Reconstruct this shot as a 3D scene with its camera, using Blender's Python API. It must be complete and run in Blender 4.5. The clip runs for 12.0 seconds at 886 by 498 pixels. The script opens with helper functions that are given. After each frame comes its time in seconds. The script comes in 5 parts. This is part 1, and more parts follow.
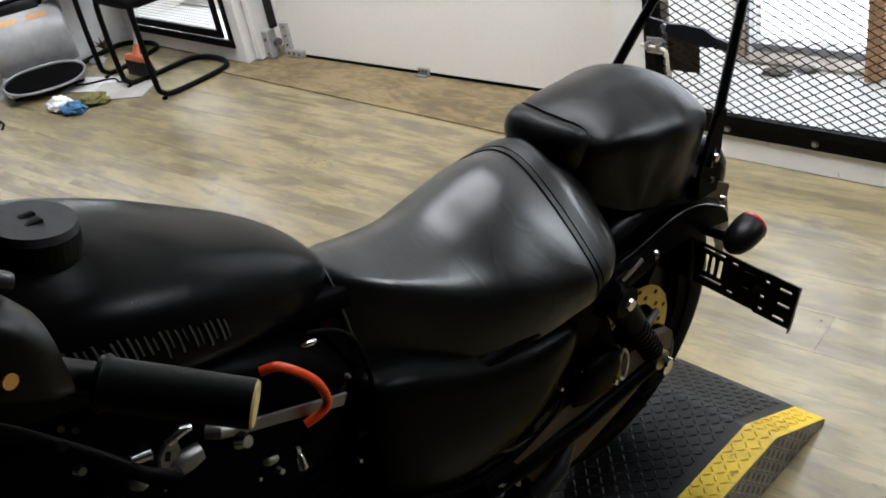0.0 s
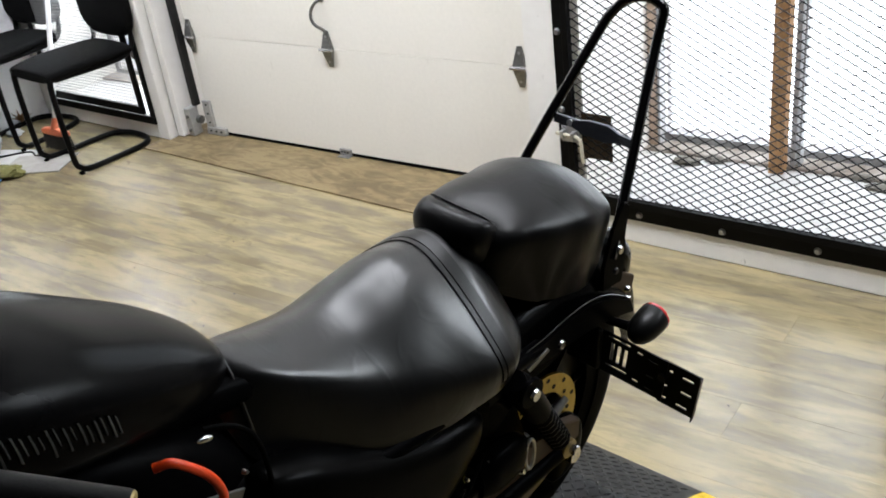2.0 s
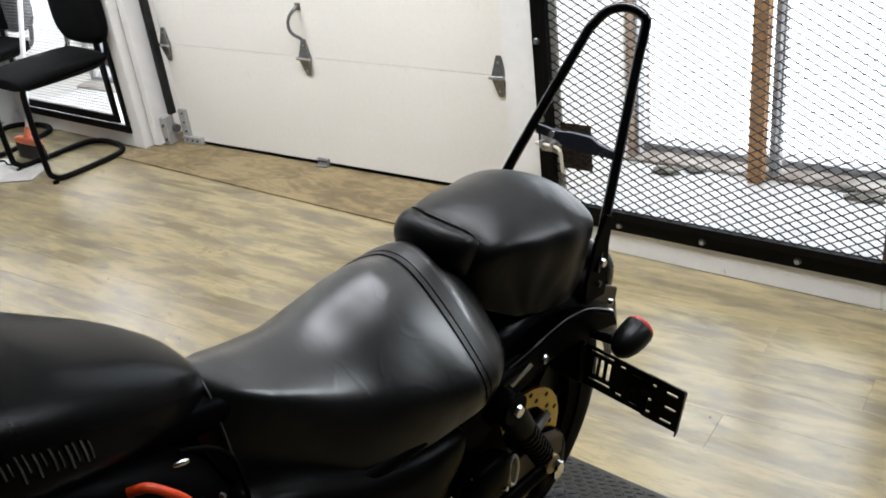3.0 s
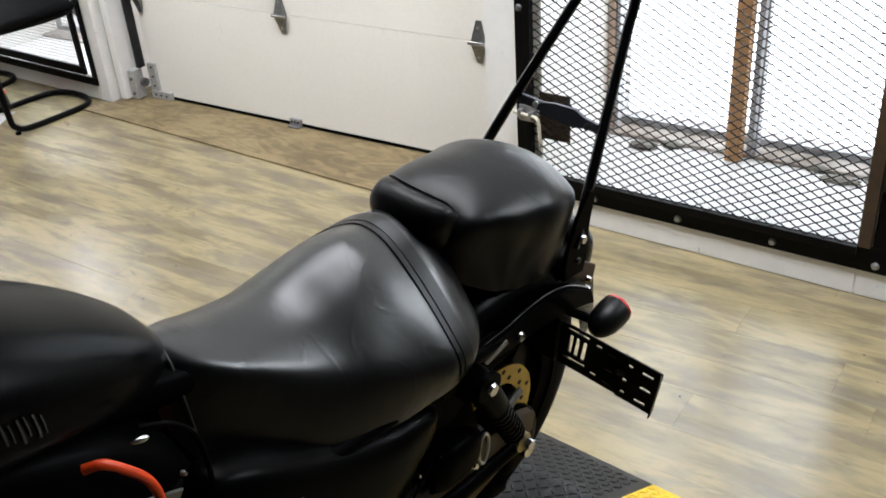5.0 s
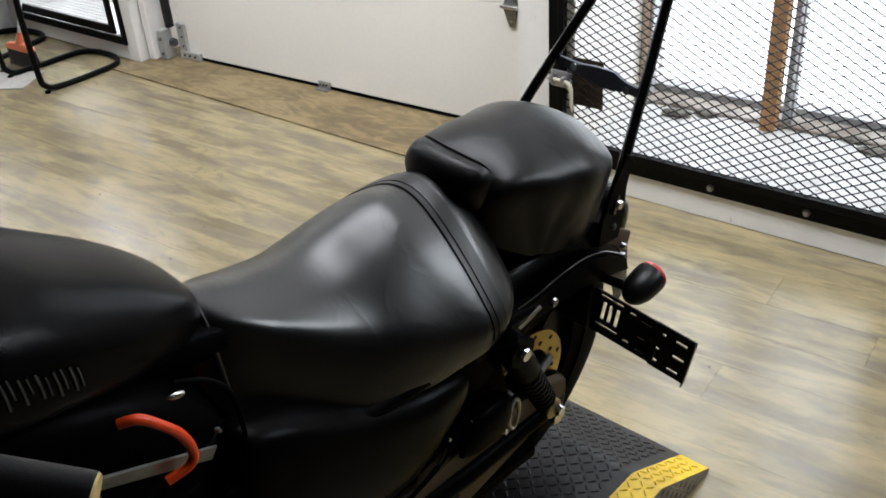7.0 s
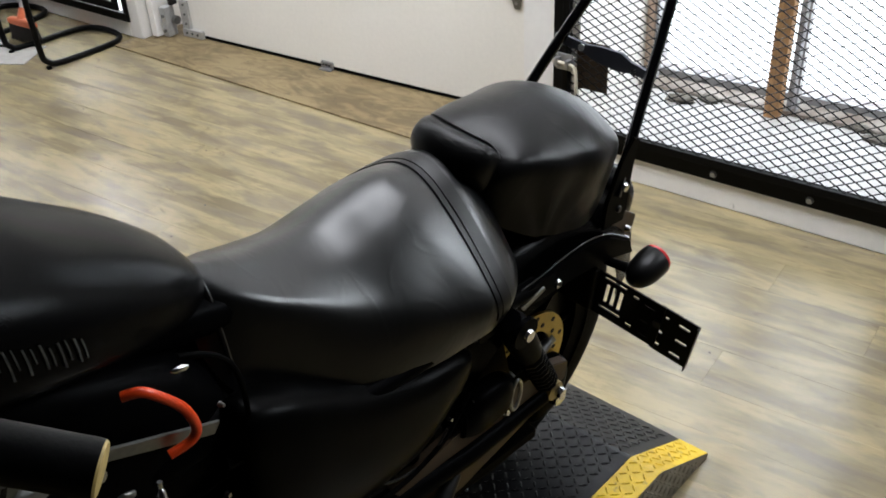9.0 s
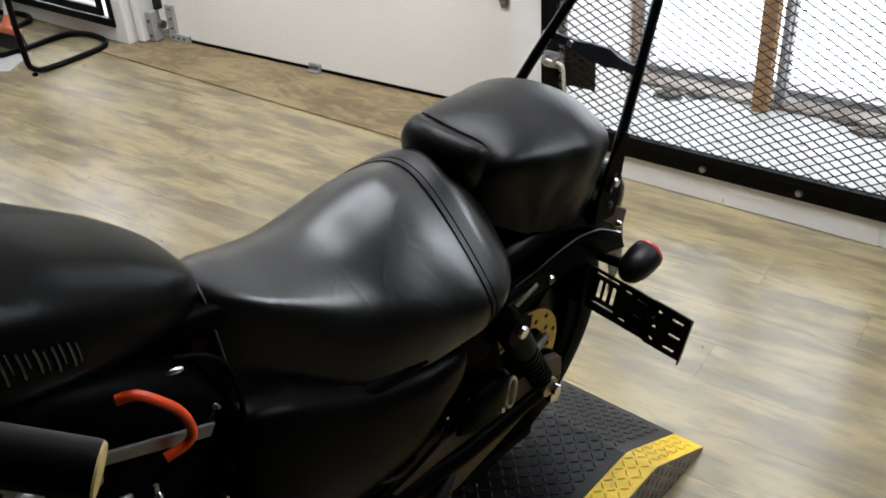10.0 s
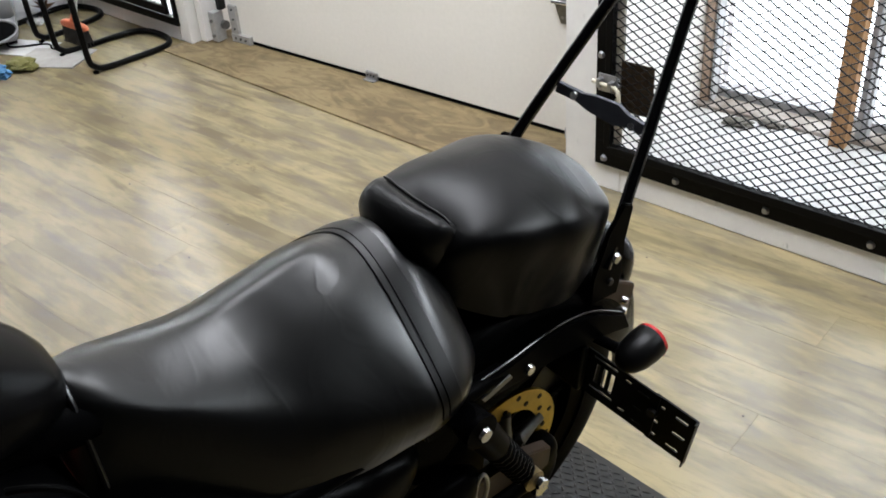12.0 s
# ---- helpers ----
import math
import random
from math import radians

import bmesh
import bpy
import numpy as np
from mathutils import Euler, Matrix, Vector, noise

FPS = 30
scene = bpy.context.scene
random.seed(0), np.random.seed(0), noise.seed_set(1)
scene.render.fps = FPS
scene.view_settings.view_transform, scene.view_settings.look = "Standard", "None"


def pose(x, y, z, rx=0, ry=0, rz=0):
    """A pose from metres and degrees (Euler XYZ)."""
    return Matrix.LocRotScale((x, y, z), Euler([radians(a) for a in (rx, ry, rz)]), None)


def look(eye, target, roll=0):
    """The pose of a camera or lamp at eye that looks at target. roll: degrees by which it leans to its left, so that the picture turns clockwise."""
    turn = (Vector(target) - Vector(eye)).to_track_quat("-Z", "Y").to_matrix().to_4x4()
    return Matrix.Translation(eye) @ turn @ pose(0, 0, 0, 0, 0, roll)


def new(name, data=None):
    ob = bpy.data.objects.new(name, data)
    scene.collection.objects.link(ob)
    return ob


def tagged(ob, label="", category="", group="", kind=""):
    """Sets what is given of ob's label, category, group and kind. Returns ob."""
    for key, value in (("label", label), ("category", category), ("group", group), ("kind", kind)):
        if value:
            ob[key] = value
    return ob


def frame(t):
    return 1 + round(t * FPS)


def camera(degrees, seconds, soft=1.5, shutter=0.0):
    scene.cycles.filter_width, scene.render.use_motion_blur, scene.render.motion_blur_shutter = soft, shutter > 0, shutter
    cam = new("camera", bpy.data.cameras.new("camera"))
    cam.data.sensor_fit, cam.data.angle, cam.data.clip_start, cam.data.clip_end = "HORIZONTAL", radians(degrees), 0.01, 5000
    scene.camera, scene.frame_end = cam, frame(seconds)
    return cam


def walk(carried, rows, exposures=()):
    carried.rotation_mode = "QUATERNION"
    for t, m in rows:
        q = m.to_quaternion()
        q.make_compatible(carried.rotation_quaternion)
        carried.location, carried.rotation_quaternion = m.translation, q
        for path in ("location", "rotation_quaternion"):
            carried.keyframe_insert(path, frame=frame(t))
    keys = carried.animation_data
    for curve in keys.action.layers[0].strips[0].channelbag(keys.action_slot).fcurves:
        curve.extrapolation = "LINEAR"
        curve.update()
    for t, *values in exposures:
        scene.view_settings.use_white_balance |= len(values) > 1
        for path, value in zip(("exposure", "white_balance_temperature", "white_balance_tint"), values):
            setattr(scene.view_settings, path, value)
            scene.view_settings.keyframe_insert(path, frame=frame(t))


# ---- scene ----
cam = camera(49.0, 12.0, 1.8)
PATH = [
    (0, (2.934, -3.145, 1.601), (1.751, -1.924, 0.547), -11.3),
    (0.5, (2.952, -3.129, 1.607), (1.823, -1.826, 0.595), -10.3),
    (1, (2.965, -3.127, 1.623), (1.856, -1.77, 0.661), -9.4),
    (1.5, (2.966, -3.125, 1.626), (1.869, -1.738, 0.692), -8.1),
    (2, (2.959, -3.124, 1.622), (1.865, -1.741, 0.678), -7.8),
    (2.5, (2.952, -3.119, 1.621), (1.872, -1.715, 0.692), -7.5),
    (4.5, (2.897, -3.069, 1.609), (1.908, -1.627, 0.638), -5.4),
    (5, (2.898, -3.072, 1.604), (1.909, -1.653, 0.601), -4.3),
    (5.5, (2.896, -3.07, 1.594), (1.914, -1.67, 0.556), -3.6),
    (6, (2.888, -3.073, 1.594), (1.884, -1.687, 0.559), -4.4),
    (6.5, (2.878, -3.075, 1.592), (1.873, -1.702, 0.539), -3.9),
    (7, (2.876, -3.073, 1.589), (1.864, -1.709, 0.532), -4.1),
    (9, (2.868, -3.077, 1.58), (1.867, -1.727, 0.496), -3.2),
    (9.5, (2.863, -3.082, 1.577), (1.866, -1.737, 0.483), -2.9),
    (10, (2.866, -3.08, 1.576), (1.881, -1.718, 0.493), -3.9),
    (10.5, (2.863, -3.117, 1.585), (1.918, -1.703, 0.532), -4.2),
    (11, (2.837, -3.161, 1.582), (1.927, -1.722, 0.532), -5.1),
    (11.5, (2.859, -3.018, 1.565), (1.957, -1.571, 0.521), -4.7),
    (12, (2.884, -2.798, 1.572), (1.748, -1.563, 0.484), -4.6),
]
walk(cam, [(t, look(eye, target, roll)) for t, eye, target, roll in PATH], [(0, 0.92), (1.5, 1.04), (4.5, 1.06), (7.0, 0.94), (9.5, 0.94), (12, 0.97)])

# ---- light ----
world = bpy.data.worlds.new("world")
scene.world = world
world.use_nodes = True
wn = world.node_tree.nodes
sky = wn.new("ShaderNodeTexSky")
sky.sky_type, sky.sun_disc = "NISHITA", False
sky.sun_elevation, sky.sun_rotation = radians(40), radians(98)
sky.air_density, sky.dust_density, sky.ozone_density = 1.0, 6.0, 1.0
world.node_tree.links.new(sky.outputs[0], wn["Background"].inputs[0])
wn["Background"].inputs[1].default_value = 0.07
sun = new("sun", bpy.data.lights.new("sun", "SUN"))
sun.data.energy, sun.data.angle, sun.data.color = 1.1, radians(12), (1, 0.97, 0.93)
sun.matrix_world = look((0, 0, 0), (-0.75, -0.04, -0.65))


# ---- materials ----
def material(name, color, rough=0.5, metal=0.0, grain=0.0, scale=40.0, bump=0.0, color2=None, big=3.0, spec=0.5, coat=0.0, stretch=(1, 1, 1), per_piece=0.0, uneven=0.06):
    """A surface with two scales of variation in colour and roughness, and a fine relief."""
    m = bpy.data.materials.new(name)
    m.use_nodes = True
    nt = m.node_tree
    n, l = nt.nodes, nt.links
    p = n["Principled BSDF"]
    p.inputs["Metallic"].default_value = metal
    p.inputs["Specular IOR Level"].default_value = spec
    p.inputs["Coat Weight"].default_value = coat
    p.inputs["Coat Roughness"].default_value = 0.1
    tc = n.new("ShaderNodeTexCoord")
    mp = n.new("ShaderNodeMapping")
    mp.inputs["Scale"].default_value = stretch
    l.new(tc.outputs["Object"], mp.inputs[0])
    small, large = n.new("ShaderNodeTexNoise"), n.new("ShaderNodeTexNoise")
    small.inputs["Scale"].default_value, large.inputs["Scale"].default_value = scale, big
    small.inputs["Detail"].default_value, large.inputs["Detail"].default_value = 5, 4
    for t in (small, large):
        l.new(mp.outputs[0], t.inputs["Vector"])
    mixf = n.new("ShaderNodeMath")
    mixf.operation = "ADD"
    l.new(small.outputs["Fac"], mixf.inputs[0])
    l.new(large.outputs["Fac"], mixf.inputs[1])
    fac = n.new("ShaderNodeMapRange")
    fac.inputs["From Min"].default_value, fac.inputs["From Max"].default_value = 0.7, 1.3
    l.new(mixf.outputs[0], fac.inputs["Value"])
    ramp = n.new("ShaderNodeMix")
    ramp.data_type = "RGBA"
    c2 = color2 or tuple(max(0, c * (1 - grain)) for c in color)
    ramp.inputs["A"].default_value, ramp.inputs["B"].default_value = (*color, 1), (*c2, 1)
    l.new(fac.outputs[0], ramp.inputs["Factor"])
    out = ramp.outputs["Result"]
    if per_piece:
        oi, hs = n.new("ShaderNodeObjectInfo"), n.new("ShaderNodeHueSaturation")
        mr = n.new("ShaderNodeMapRange")
        mr.inputs["To Min"].default_value, mr.inputs["To Max"].default_value = 1 - per_piece, 1 + per_piece
        l.new(oi.outputs["Random"], mr.inputs["Value"])
        l.new(mr.outputs[0], hs.inputs["Value"])
        l.new(out, hs.inputs["Color"])
        out = hs.outputs[0]
    l.new(out, p.inputs["Base Color"])
    rr = n.new("ShaderNodeMapRange")
    rr.inputs["To Min"].default_value, rr.inputs["To Max"].default_value = max(0.02, rough * (1 - uneven)), min(1, rough * (1 + uneven))
    l.new(fac.outputs[0], rr.inputs["Value"])
    l.new(rr.outputs[0], p.inputs["Roughness"])
    if bump:
        bp = n.new("ShaderNodeBump")
        bp.inputs["Strength"].default_value, bp.inputs["Distance"].default_value = 1.0, bump
        l.new(small.outputs["Fac"], bp.inputs["Height"])
        l.new(bp.outputs[0], p.inputs["Normal"])
    return m


WALL = material("wall_paint", (0.80, 0.78, 0.74), 0.5, grain=0.07, scale=25, bump=0.0005, big=2)
SCUFFED = material("scuffed_paint", (0.90, 0.90, 0.90), 0.5, color2=(0.83, 0.83, 0.84), scale=9, bump=0.0006, big=3)
DOORPAINT = material("door_paint", (0.80, 0.77, 0.70), 0.38, grain=0.06, scale=60, bump=0.0003, big=2)
PLY = material("plywood", (0.235, 0.178, 0.088), 0.5, color2=(0.125, 0.088, 0.042), scale=6, big=3.0, stretch=(0.9, 2.0, 1), bump=0.0005)
PLY.node_tree.nodes["Map Range"].inputs["From Min"].default_value = 0.84
PLY.node_tree.nodes["Map Range"].inputs["From Max"].default_value = 1.16
PLY.node_tree.nodes["Noise Texture"].inputs["Detail"].default_value = 9
PLY.node_tree.nodes["Noise Texture"].inputs["Distortion"].default_value = 2.6
BLACKPAINT = material("black_paint", (0.0025, 0.0025, 0.0025), 0.42, grain=0.4, scale=60, spec=0.1)
GLOSSBLACK = material("gloss_black", (0.002, 0.002, 0.0023), 0.14, grain=0.2, scale=50, spec=0.5)
SATIN = material("satin_black", (0.0015, 0.0015, 0.0017), 0.34, grain=0.1, scale=90, spec=0.012)
LEATHER = material("leather", (0.0012, 0.0012, 0.0013), 0.30, grain=0.4, scale=160, bump=0.000004, big=9, spec=0.56, uneven=0.08)
PILLIONHIDE = material("pillion_hide", (0.0012, 0.0012, 0.0013), 0.33, grain=0.4, scale=160, bump=0.000004, big=9, spec=0.22, uneven=0.08)
STRAP = material("strap_leather", (0.0015, 0.0015, 0.0015), 0.36, grain=0.3, scale=300, bump=0.00001, spec=0.28)
TANKPAINT = material("satin_tank_black", (0.0015, 0.0015, 0.0017), 0.25, grain=0.1, scale=90, spec=0.045, uneven=0.03)
SIGNALBLACK = material("signal_housing", (0.003, 0.003, 0.003), 0.36, grain=0.2, scale=90, spec=0.2)
GALV = material("galvanised", (0.50, 0.50, 0.48), 0.45, metal=0.35, grain=0.25, scale=60)
FENDERPAINT = material("fender_paint", (0.002, 0.002, 0.0022), 0.22, grain=0.2, scale=60, spec=0.15)
SIDECOVER = material("side_cover_black", (0.0012, 0.0012, 0.0012), 0.3, grain=0.3, scale=120, spec=0.03)
RUBBER = material("rubber", (0.0015, 0.0015, 0.0015), 0.6, grain=0.3, scale=80, bump=0.0003, spec=0.02)
GRIP = material("grip_rubber", (0.003, 0.003, 0.0033), 0.5, grain=0.3, scale=300, bump=0.0002, spec=0.12)
CHROME = material("chrome", (0.62, 0.62, 0.63), 0.2, metal=1, grain=0.1)
STEEL = material("steel", (0.45, 0.45, 0.46), 0.4, metal=0.9, grain=0.35, scale=50)
DULLSTEEL = material("dull_steel", (0.26, 0.26, 0.25), 0.38, metal=0.85, grain=0.4, scale=70)
STEELSATIN = material("brushed_dark_cap", (0.035, 0.035, 0.04), 0.42, metal=0.4, grain=0.3, scale=60, spec=0.2)
DARKSTEEL = material("dark_steel", (0.035, 0.035, 0.035), 0.42, metal=0.8, grain=0.4)
BRASSY = material("brake_disc_steel", (0.52, 0.36, 0.05), 0.42, metal=0.5, grain=0.3, scale=60)
BRASSTARN = material("tarnished_brass", (0.42, 0.33, 0.16), 0.4, metal=0.8, grain=0.5, scale=80)
RUSTY = material("rusty_steel", (0.03, 0.018, 0.009), 0.6, color2=(0.07, 0.036, 0.012), scale=35, bump=0.0004)
DECK = material("deck_black", (0.004, 0.004, 0.0045), 0.34, color2=(0.016, 0.016, 0.017), scale=12, big=4, metal=0.1, bump=0.0003, spec=0.32)
ALUPLATE = material("bare_plate", (0.32, 0.31, 0.29), 0.42, color2=(0.18, 0.165, 0.14), scale=25, metal=0.6)
YELLOW = material("yellow_paint", (0.78, 0.53, 0.015), 0.45, color2=(0.52, 0.34, 0.02), scale=30, bump=0.0004)
ORANGE = material("orange_plastic", (0.72, 0.055, 0.006), 0.4, grain=0.2, scale=80)
ORANGEPALE = material("pale_orange_plastic", (0.85, 0.22, 0.10), 0.45, grain=0.15)
AMBER = material("amber_plastic", (0.55, 0.25, 0.06), 0.4, grain=0.2)
TANFOAM = material("worn_tan_end", (0.50, 0.36, 0.12), 0.6, grain=0.4, scale=150)
CREAM = material("cream_paint", (0.50, 0.46, 0.36), 0.4, grain=0.2, scale=60)
WOOD = material("stud_wood", (0.48, 0.25, 0.10), 0.6, grain=0.45, scale=30, stretch=(6, 6, 1))
PALEWOOD = material("pale_stud_wood", (0.50, 0.36, 0.27), 0.6, grain=0.3, scale=30, stretch=(6, 6, 1))
GREYALU = material("grey_aluminium", (0.42, 0.42, 0.43), 0.5, metal=0.2, grain=0.3)
WHITE = material("sill_paint", (0.78, 0.77, 0.76), 0.6, color2=(0.55, 0.54, 0.52), scale=15, bump=0.001, big=5)
FABRIC = material("fabric", (0.0035, 0.0035, 0.0036), 0.9, spec=0.08, grain=0.4, scale=500, bump=0.0004)
RED = material("red_lens", (0.50, 0.008, 0.012), 0.2, grain=0.2)
SILVERINK = material("silver_ink", (0.075, 0.075, 0.07), 0.5, grain=0.6, scale=90, metal=0.2, spec=0.2)
SNOW = material("snow", (0.86, 0.87, 0.90), 0.7, grain=0.08, scale=6, bump=0.004)
BARK = material("bark", (0.16, 0.12, 0.09), 0.85, grain=0.5, scale=25, bump=0.004, stretch=(3, 3, 1))
LEDGE = material("weathered_ledge", (0.50, 0.46, 0.42), 0.8, color2=(0.20, 0.16, 0.13), scale=14, big=6, bump=0.002)
GREYPLATE = material("grey_plate", (0.13, 0.135, 0.155), 0.32, metal=0.85, grain=0.2, scale=60)
DEBRIS = material("debris", (0.22, 0.20, 0.17), 0.9, grain=0.6, scale=60, bump=0.003)
BLOWER = material("blower_plastic", (0.36, 0.36, 0.36), 0.4, color2=(0.24, 0.24, 0.24), scale=20, big=4)
STICKER = material("sticker", (0.62, 0.33, 0.14), 0.5, grain=0.3, scale=40)
RAGWHITE = material("white_cloth", (0.75, 0.75, 0.72), 0.9, grain=0.2, scale=200, bump=0.0006)
RAGBLUE = material("blue_cloth", (0.05, 0.16, 0.30), 0.9, grain=0.4, scale=200, bump=0.0006)
RAGOLIVE = material("olive_cloth", (0.16, 0.15, 0.04), 0.9, grain=0.5, scale=120, bump=0.001)
CARD = material("cardboard", (0.36, 0.34, 0.31), 0.7, grain=0.25, scale=20)
PAPER = material("paper", (0.48, 0.47, 0.45), 0.7, grain=0.15, scale=20)
PALEGREY = material("pale_plastic", (0.72, 0.71, 0.70), 0.4, grain=0.1)
DARKBRISTLE = material("bristle", (0.05, 0.045, 0.04), 0.8, grain=0.3)
DRYLEAF = material("dry_leaf", (0.30, 0.17, 0.07), 0.7, grain=0.4, scale=80)
DARKPANEL = material("dark_panel", (0.035, 0.03, 0.028), 0.7, grain=0.3, scale=8)
DARKCEIL = material("dark_ceiling", (0.06, 0.06, 0.06), 0.8, grain=0.3, scale=5)
DIFFUSER = material("diffuser", (0.85, 0.85, 0.85), 0.5)
DIFFUSER.node_tree.nodes["Principled BSDF"].inputs["Emission Color"].default_value = (0.93, 0.97, 1, 1)
DIFFUSER.node_tree.nodes["Principled BSDF"].inputs["Emission Strength"].default_value = 3.0


def glass():
    m = bpy.data.materials.new("glass")
    m.use_nodes = True
    p = m.node_tree.nodes["Principled BSDF"]
    p.inputs["Base Color"].default_value = (0.97, 0.98, 0.98, 1)
    p.inputs["Transmission Weight"].default_value = 1.0
    p.inputs["Roughness"].default_value = 0.0
    p.inputs["IOR"].default_value = 1.1
    return m


GLASS = glass()


def vinyl():
    """Oak-look vinyl: printed staves of many tones, streaked along the plank, with grey wear."""
    m = bpy.data.materials.new("vinyl_plank")
    m.use_nodes = True
    nt = m.node_tree
    n, l = nt.nodes, nt.links
    p = n["Principled BSDF"]
    geo, oi = n.new("ShaderNodeNewGeometry"), n.new("ShaderNodeObjectInfo")
    sep = n.new("ShaderNodeVectorMath")
    sep.operation = "ADD"
    comb, mul = n.new("ShaderNodeCombineXYZ"), n.new("ShaderNodeMath")
    mul.operation = "MULTIPLY"
    mul.inputs[1].default_value = 0.35
    l.new(oi.outputs["Random"], mul.inputs[0])
    l.new(mul.outputs[0], comb.inputs["X"])
    l.new(geo.outputs["Position"], sep.inputs[0])
    l.new(comb.outputs[0], sep.inputs[1])
    off = n.new("ShaderNodeVectorMath")
    off.operation = "ADD"
    off.inputs[1].default_value = (0, 0.526 + 0.152 * 100, 0)
    l.new(sep.outputs[0], off.inputs[0])
    # staves: each row along the plank takes its own stretch of the noise
    xyz, row, cell = n.new("ShaderNodeSeparateXYZ"), n.new("ShaderNodeMath"), n.new("ShaderNodeMath")
    l.new(off.outputs[0], xyz.inputs[0])
    row.operation, row.inputs[1].default_value = "DIVIDE", 0.0507
    cell.operation = "FLOOR"
    l.new(xyz.outputs["Y"], row.inputs[0])
    l.new(row.outputs[0], cell.inputs[0])
    lane, along = n.new("ShaderNodeMath"), n.new("ShaderNodeCombineXYZ")
    lane.operation, lane.inputs[1].default_value = "MULTIPLY", 3.71
    l.new(cell.outputs[0], lane.inputs[0])
    l.new(xyz.outputs["X"], along.inputs["X"])
    l.new(lane.outputs[0], along.inputs["Y"])
    stave = n.new("ShaderNodeTexNoise")
    stave.inputs["Scale"].default_value, stave.inputs["Detail"].default_value = 1.9, 3
    l.new(along.outputs[0], stave.inputs["Vector"])
    def tex(scale, stretch, detail=5, rough=0.55, dist=0.0):
        mp = n.new("ShaderNodeMapping")
        mp.inputs["Scale"].default_value = stretch
        l.new(off.outputs[0], mp.inputs[0])
        t = n.new("ShaderNodeTexNoise")
        t.inputs["Scale"].default_value, t.inputs["Detail"].default_value, t.inputs["Roughness"].default_value, t.inputs["Distortion"].default_value = scale, detail, rough, dist
        l.new(mp.outputs[0], t.inputs["Vector"])
        return t.outputs["Fac"]
    def mix(a, b, fac, mode="MIX"):
        x = n.new("ShaderNodeMix")
        x.data_type, x.blend_type = "RGBA", mode
        for sock, v in (("A", a), ("B", b), ("Factor", fac)):
            if isinstance(v, (tuple, float)):
                x.inputs[sock].default_value = (*v, 1) if isinstance(v, tuple) else v
            else:
                l.new(v, x.inputs[sock])
        return x.outputs["Result"]
    def rng(sock, a, b, c=0.0, d=1.0):
        r = n.new("ShaderNodeMapRange")
        for k, v in zip(("From Min", "From Max", "To Min", "To Max"), (a, b, c, d)):
            r.inputs[k].default_value = v
        l.new(sock, r.inputs["Value"])
        return r.outputs[0]
    tone = mix((0.155, 0.127, 0.072), (0.29, 0.238, 0.132), rng(stave.outputs["Fac"], 0.36, 0.64))
    streak = tex(3.0, (1.0, 4.4, 1.0), 7, 0.58, 0.5)
    tone = mix(tone, (0.325, 0.262, 0.138), rng(streak, 0.45, 0.58, 0, 0.8))
    grey = tex(3.6, (1.0, 4.0, 1.0), 7, 0.58, 0.5)
    tone = mix(tone, (0.135, 0.117, 0.092), rng(grey, 0.48, 0.66, 0, 0.6))
    fine = tex(9.0, (1.0, 5.0, 1.0), 8, 0.70, 0.5)
    tone = mix(tone, (0.125, 0.10, 0.065), rng(fine, 0.50, 0.74, 0, 0.65))
    knot = tex(9.0, (1.0, 2.4, 1.0), 3, 0.55, 0.6)
    tone = mix(tone, (0.10, 0.078, 0.05), rng(knot, 0.67, 0.76, 0, 0.7))
    l.new(tone, p.inputs["Base Color"])
    p.inputs["Specular IOR Level"].default_value = 0.65
    rough = tex(3.0, (1, 1, 1), 5)
    l.new(rng(rough, 0.35, 0.65, 0.17, 0.27), p.inputs["Roughness"])
    bp = n.new("ShaderNodeBump")
    bp.inputs["Distance"].default_value = 0.0002
    l.new(fine, bp.inputs["Height"])
    l.new(bp.outputs[0], p.inputs["Normal"])
    return m


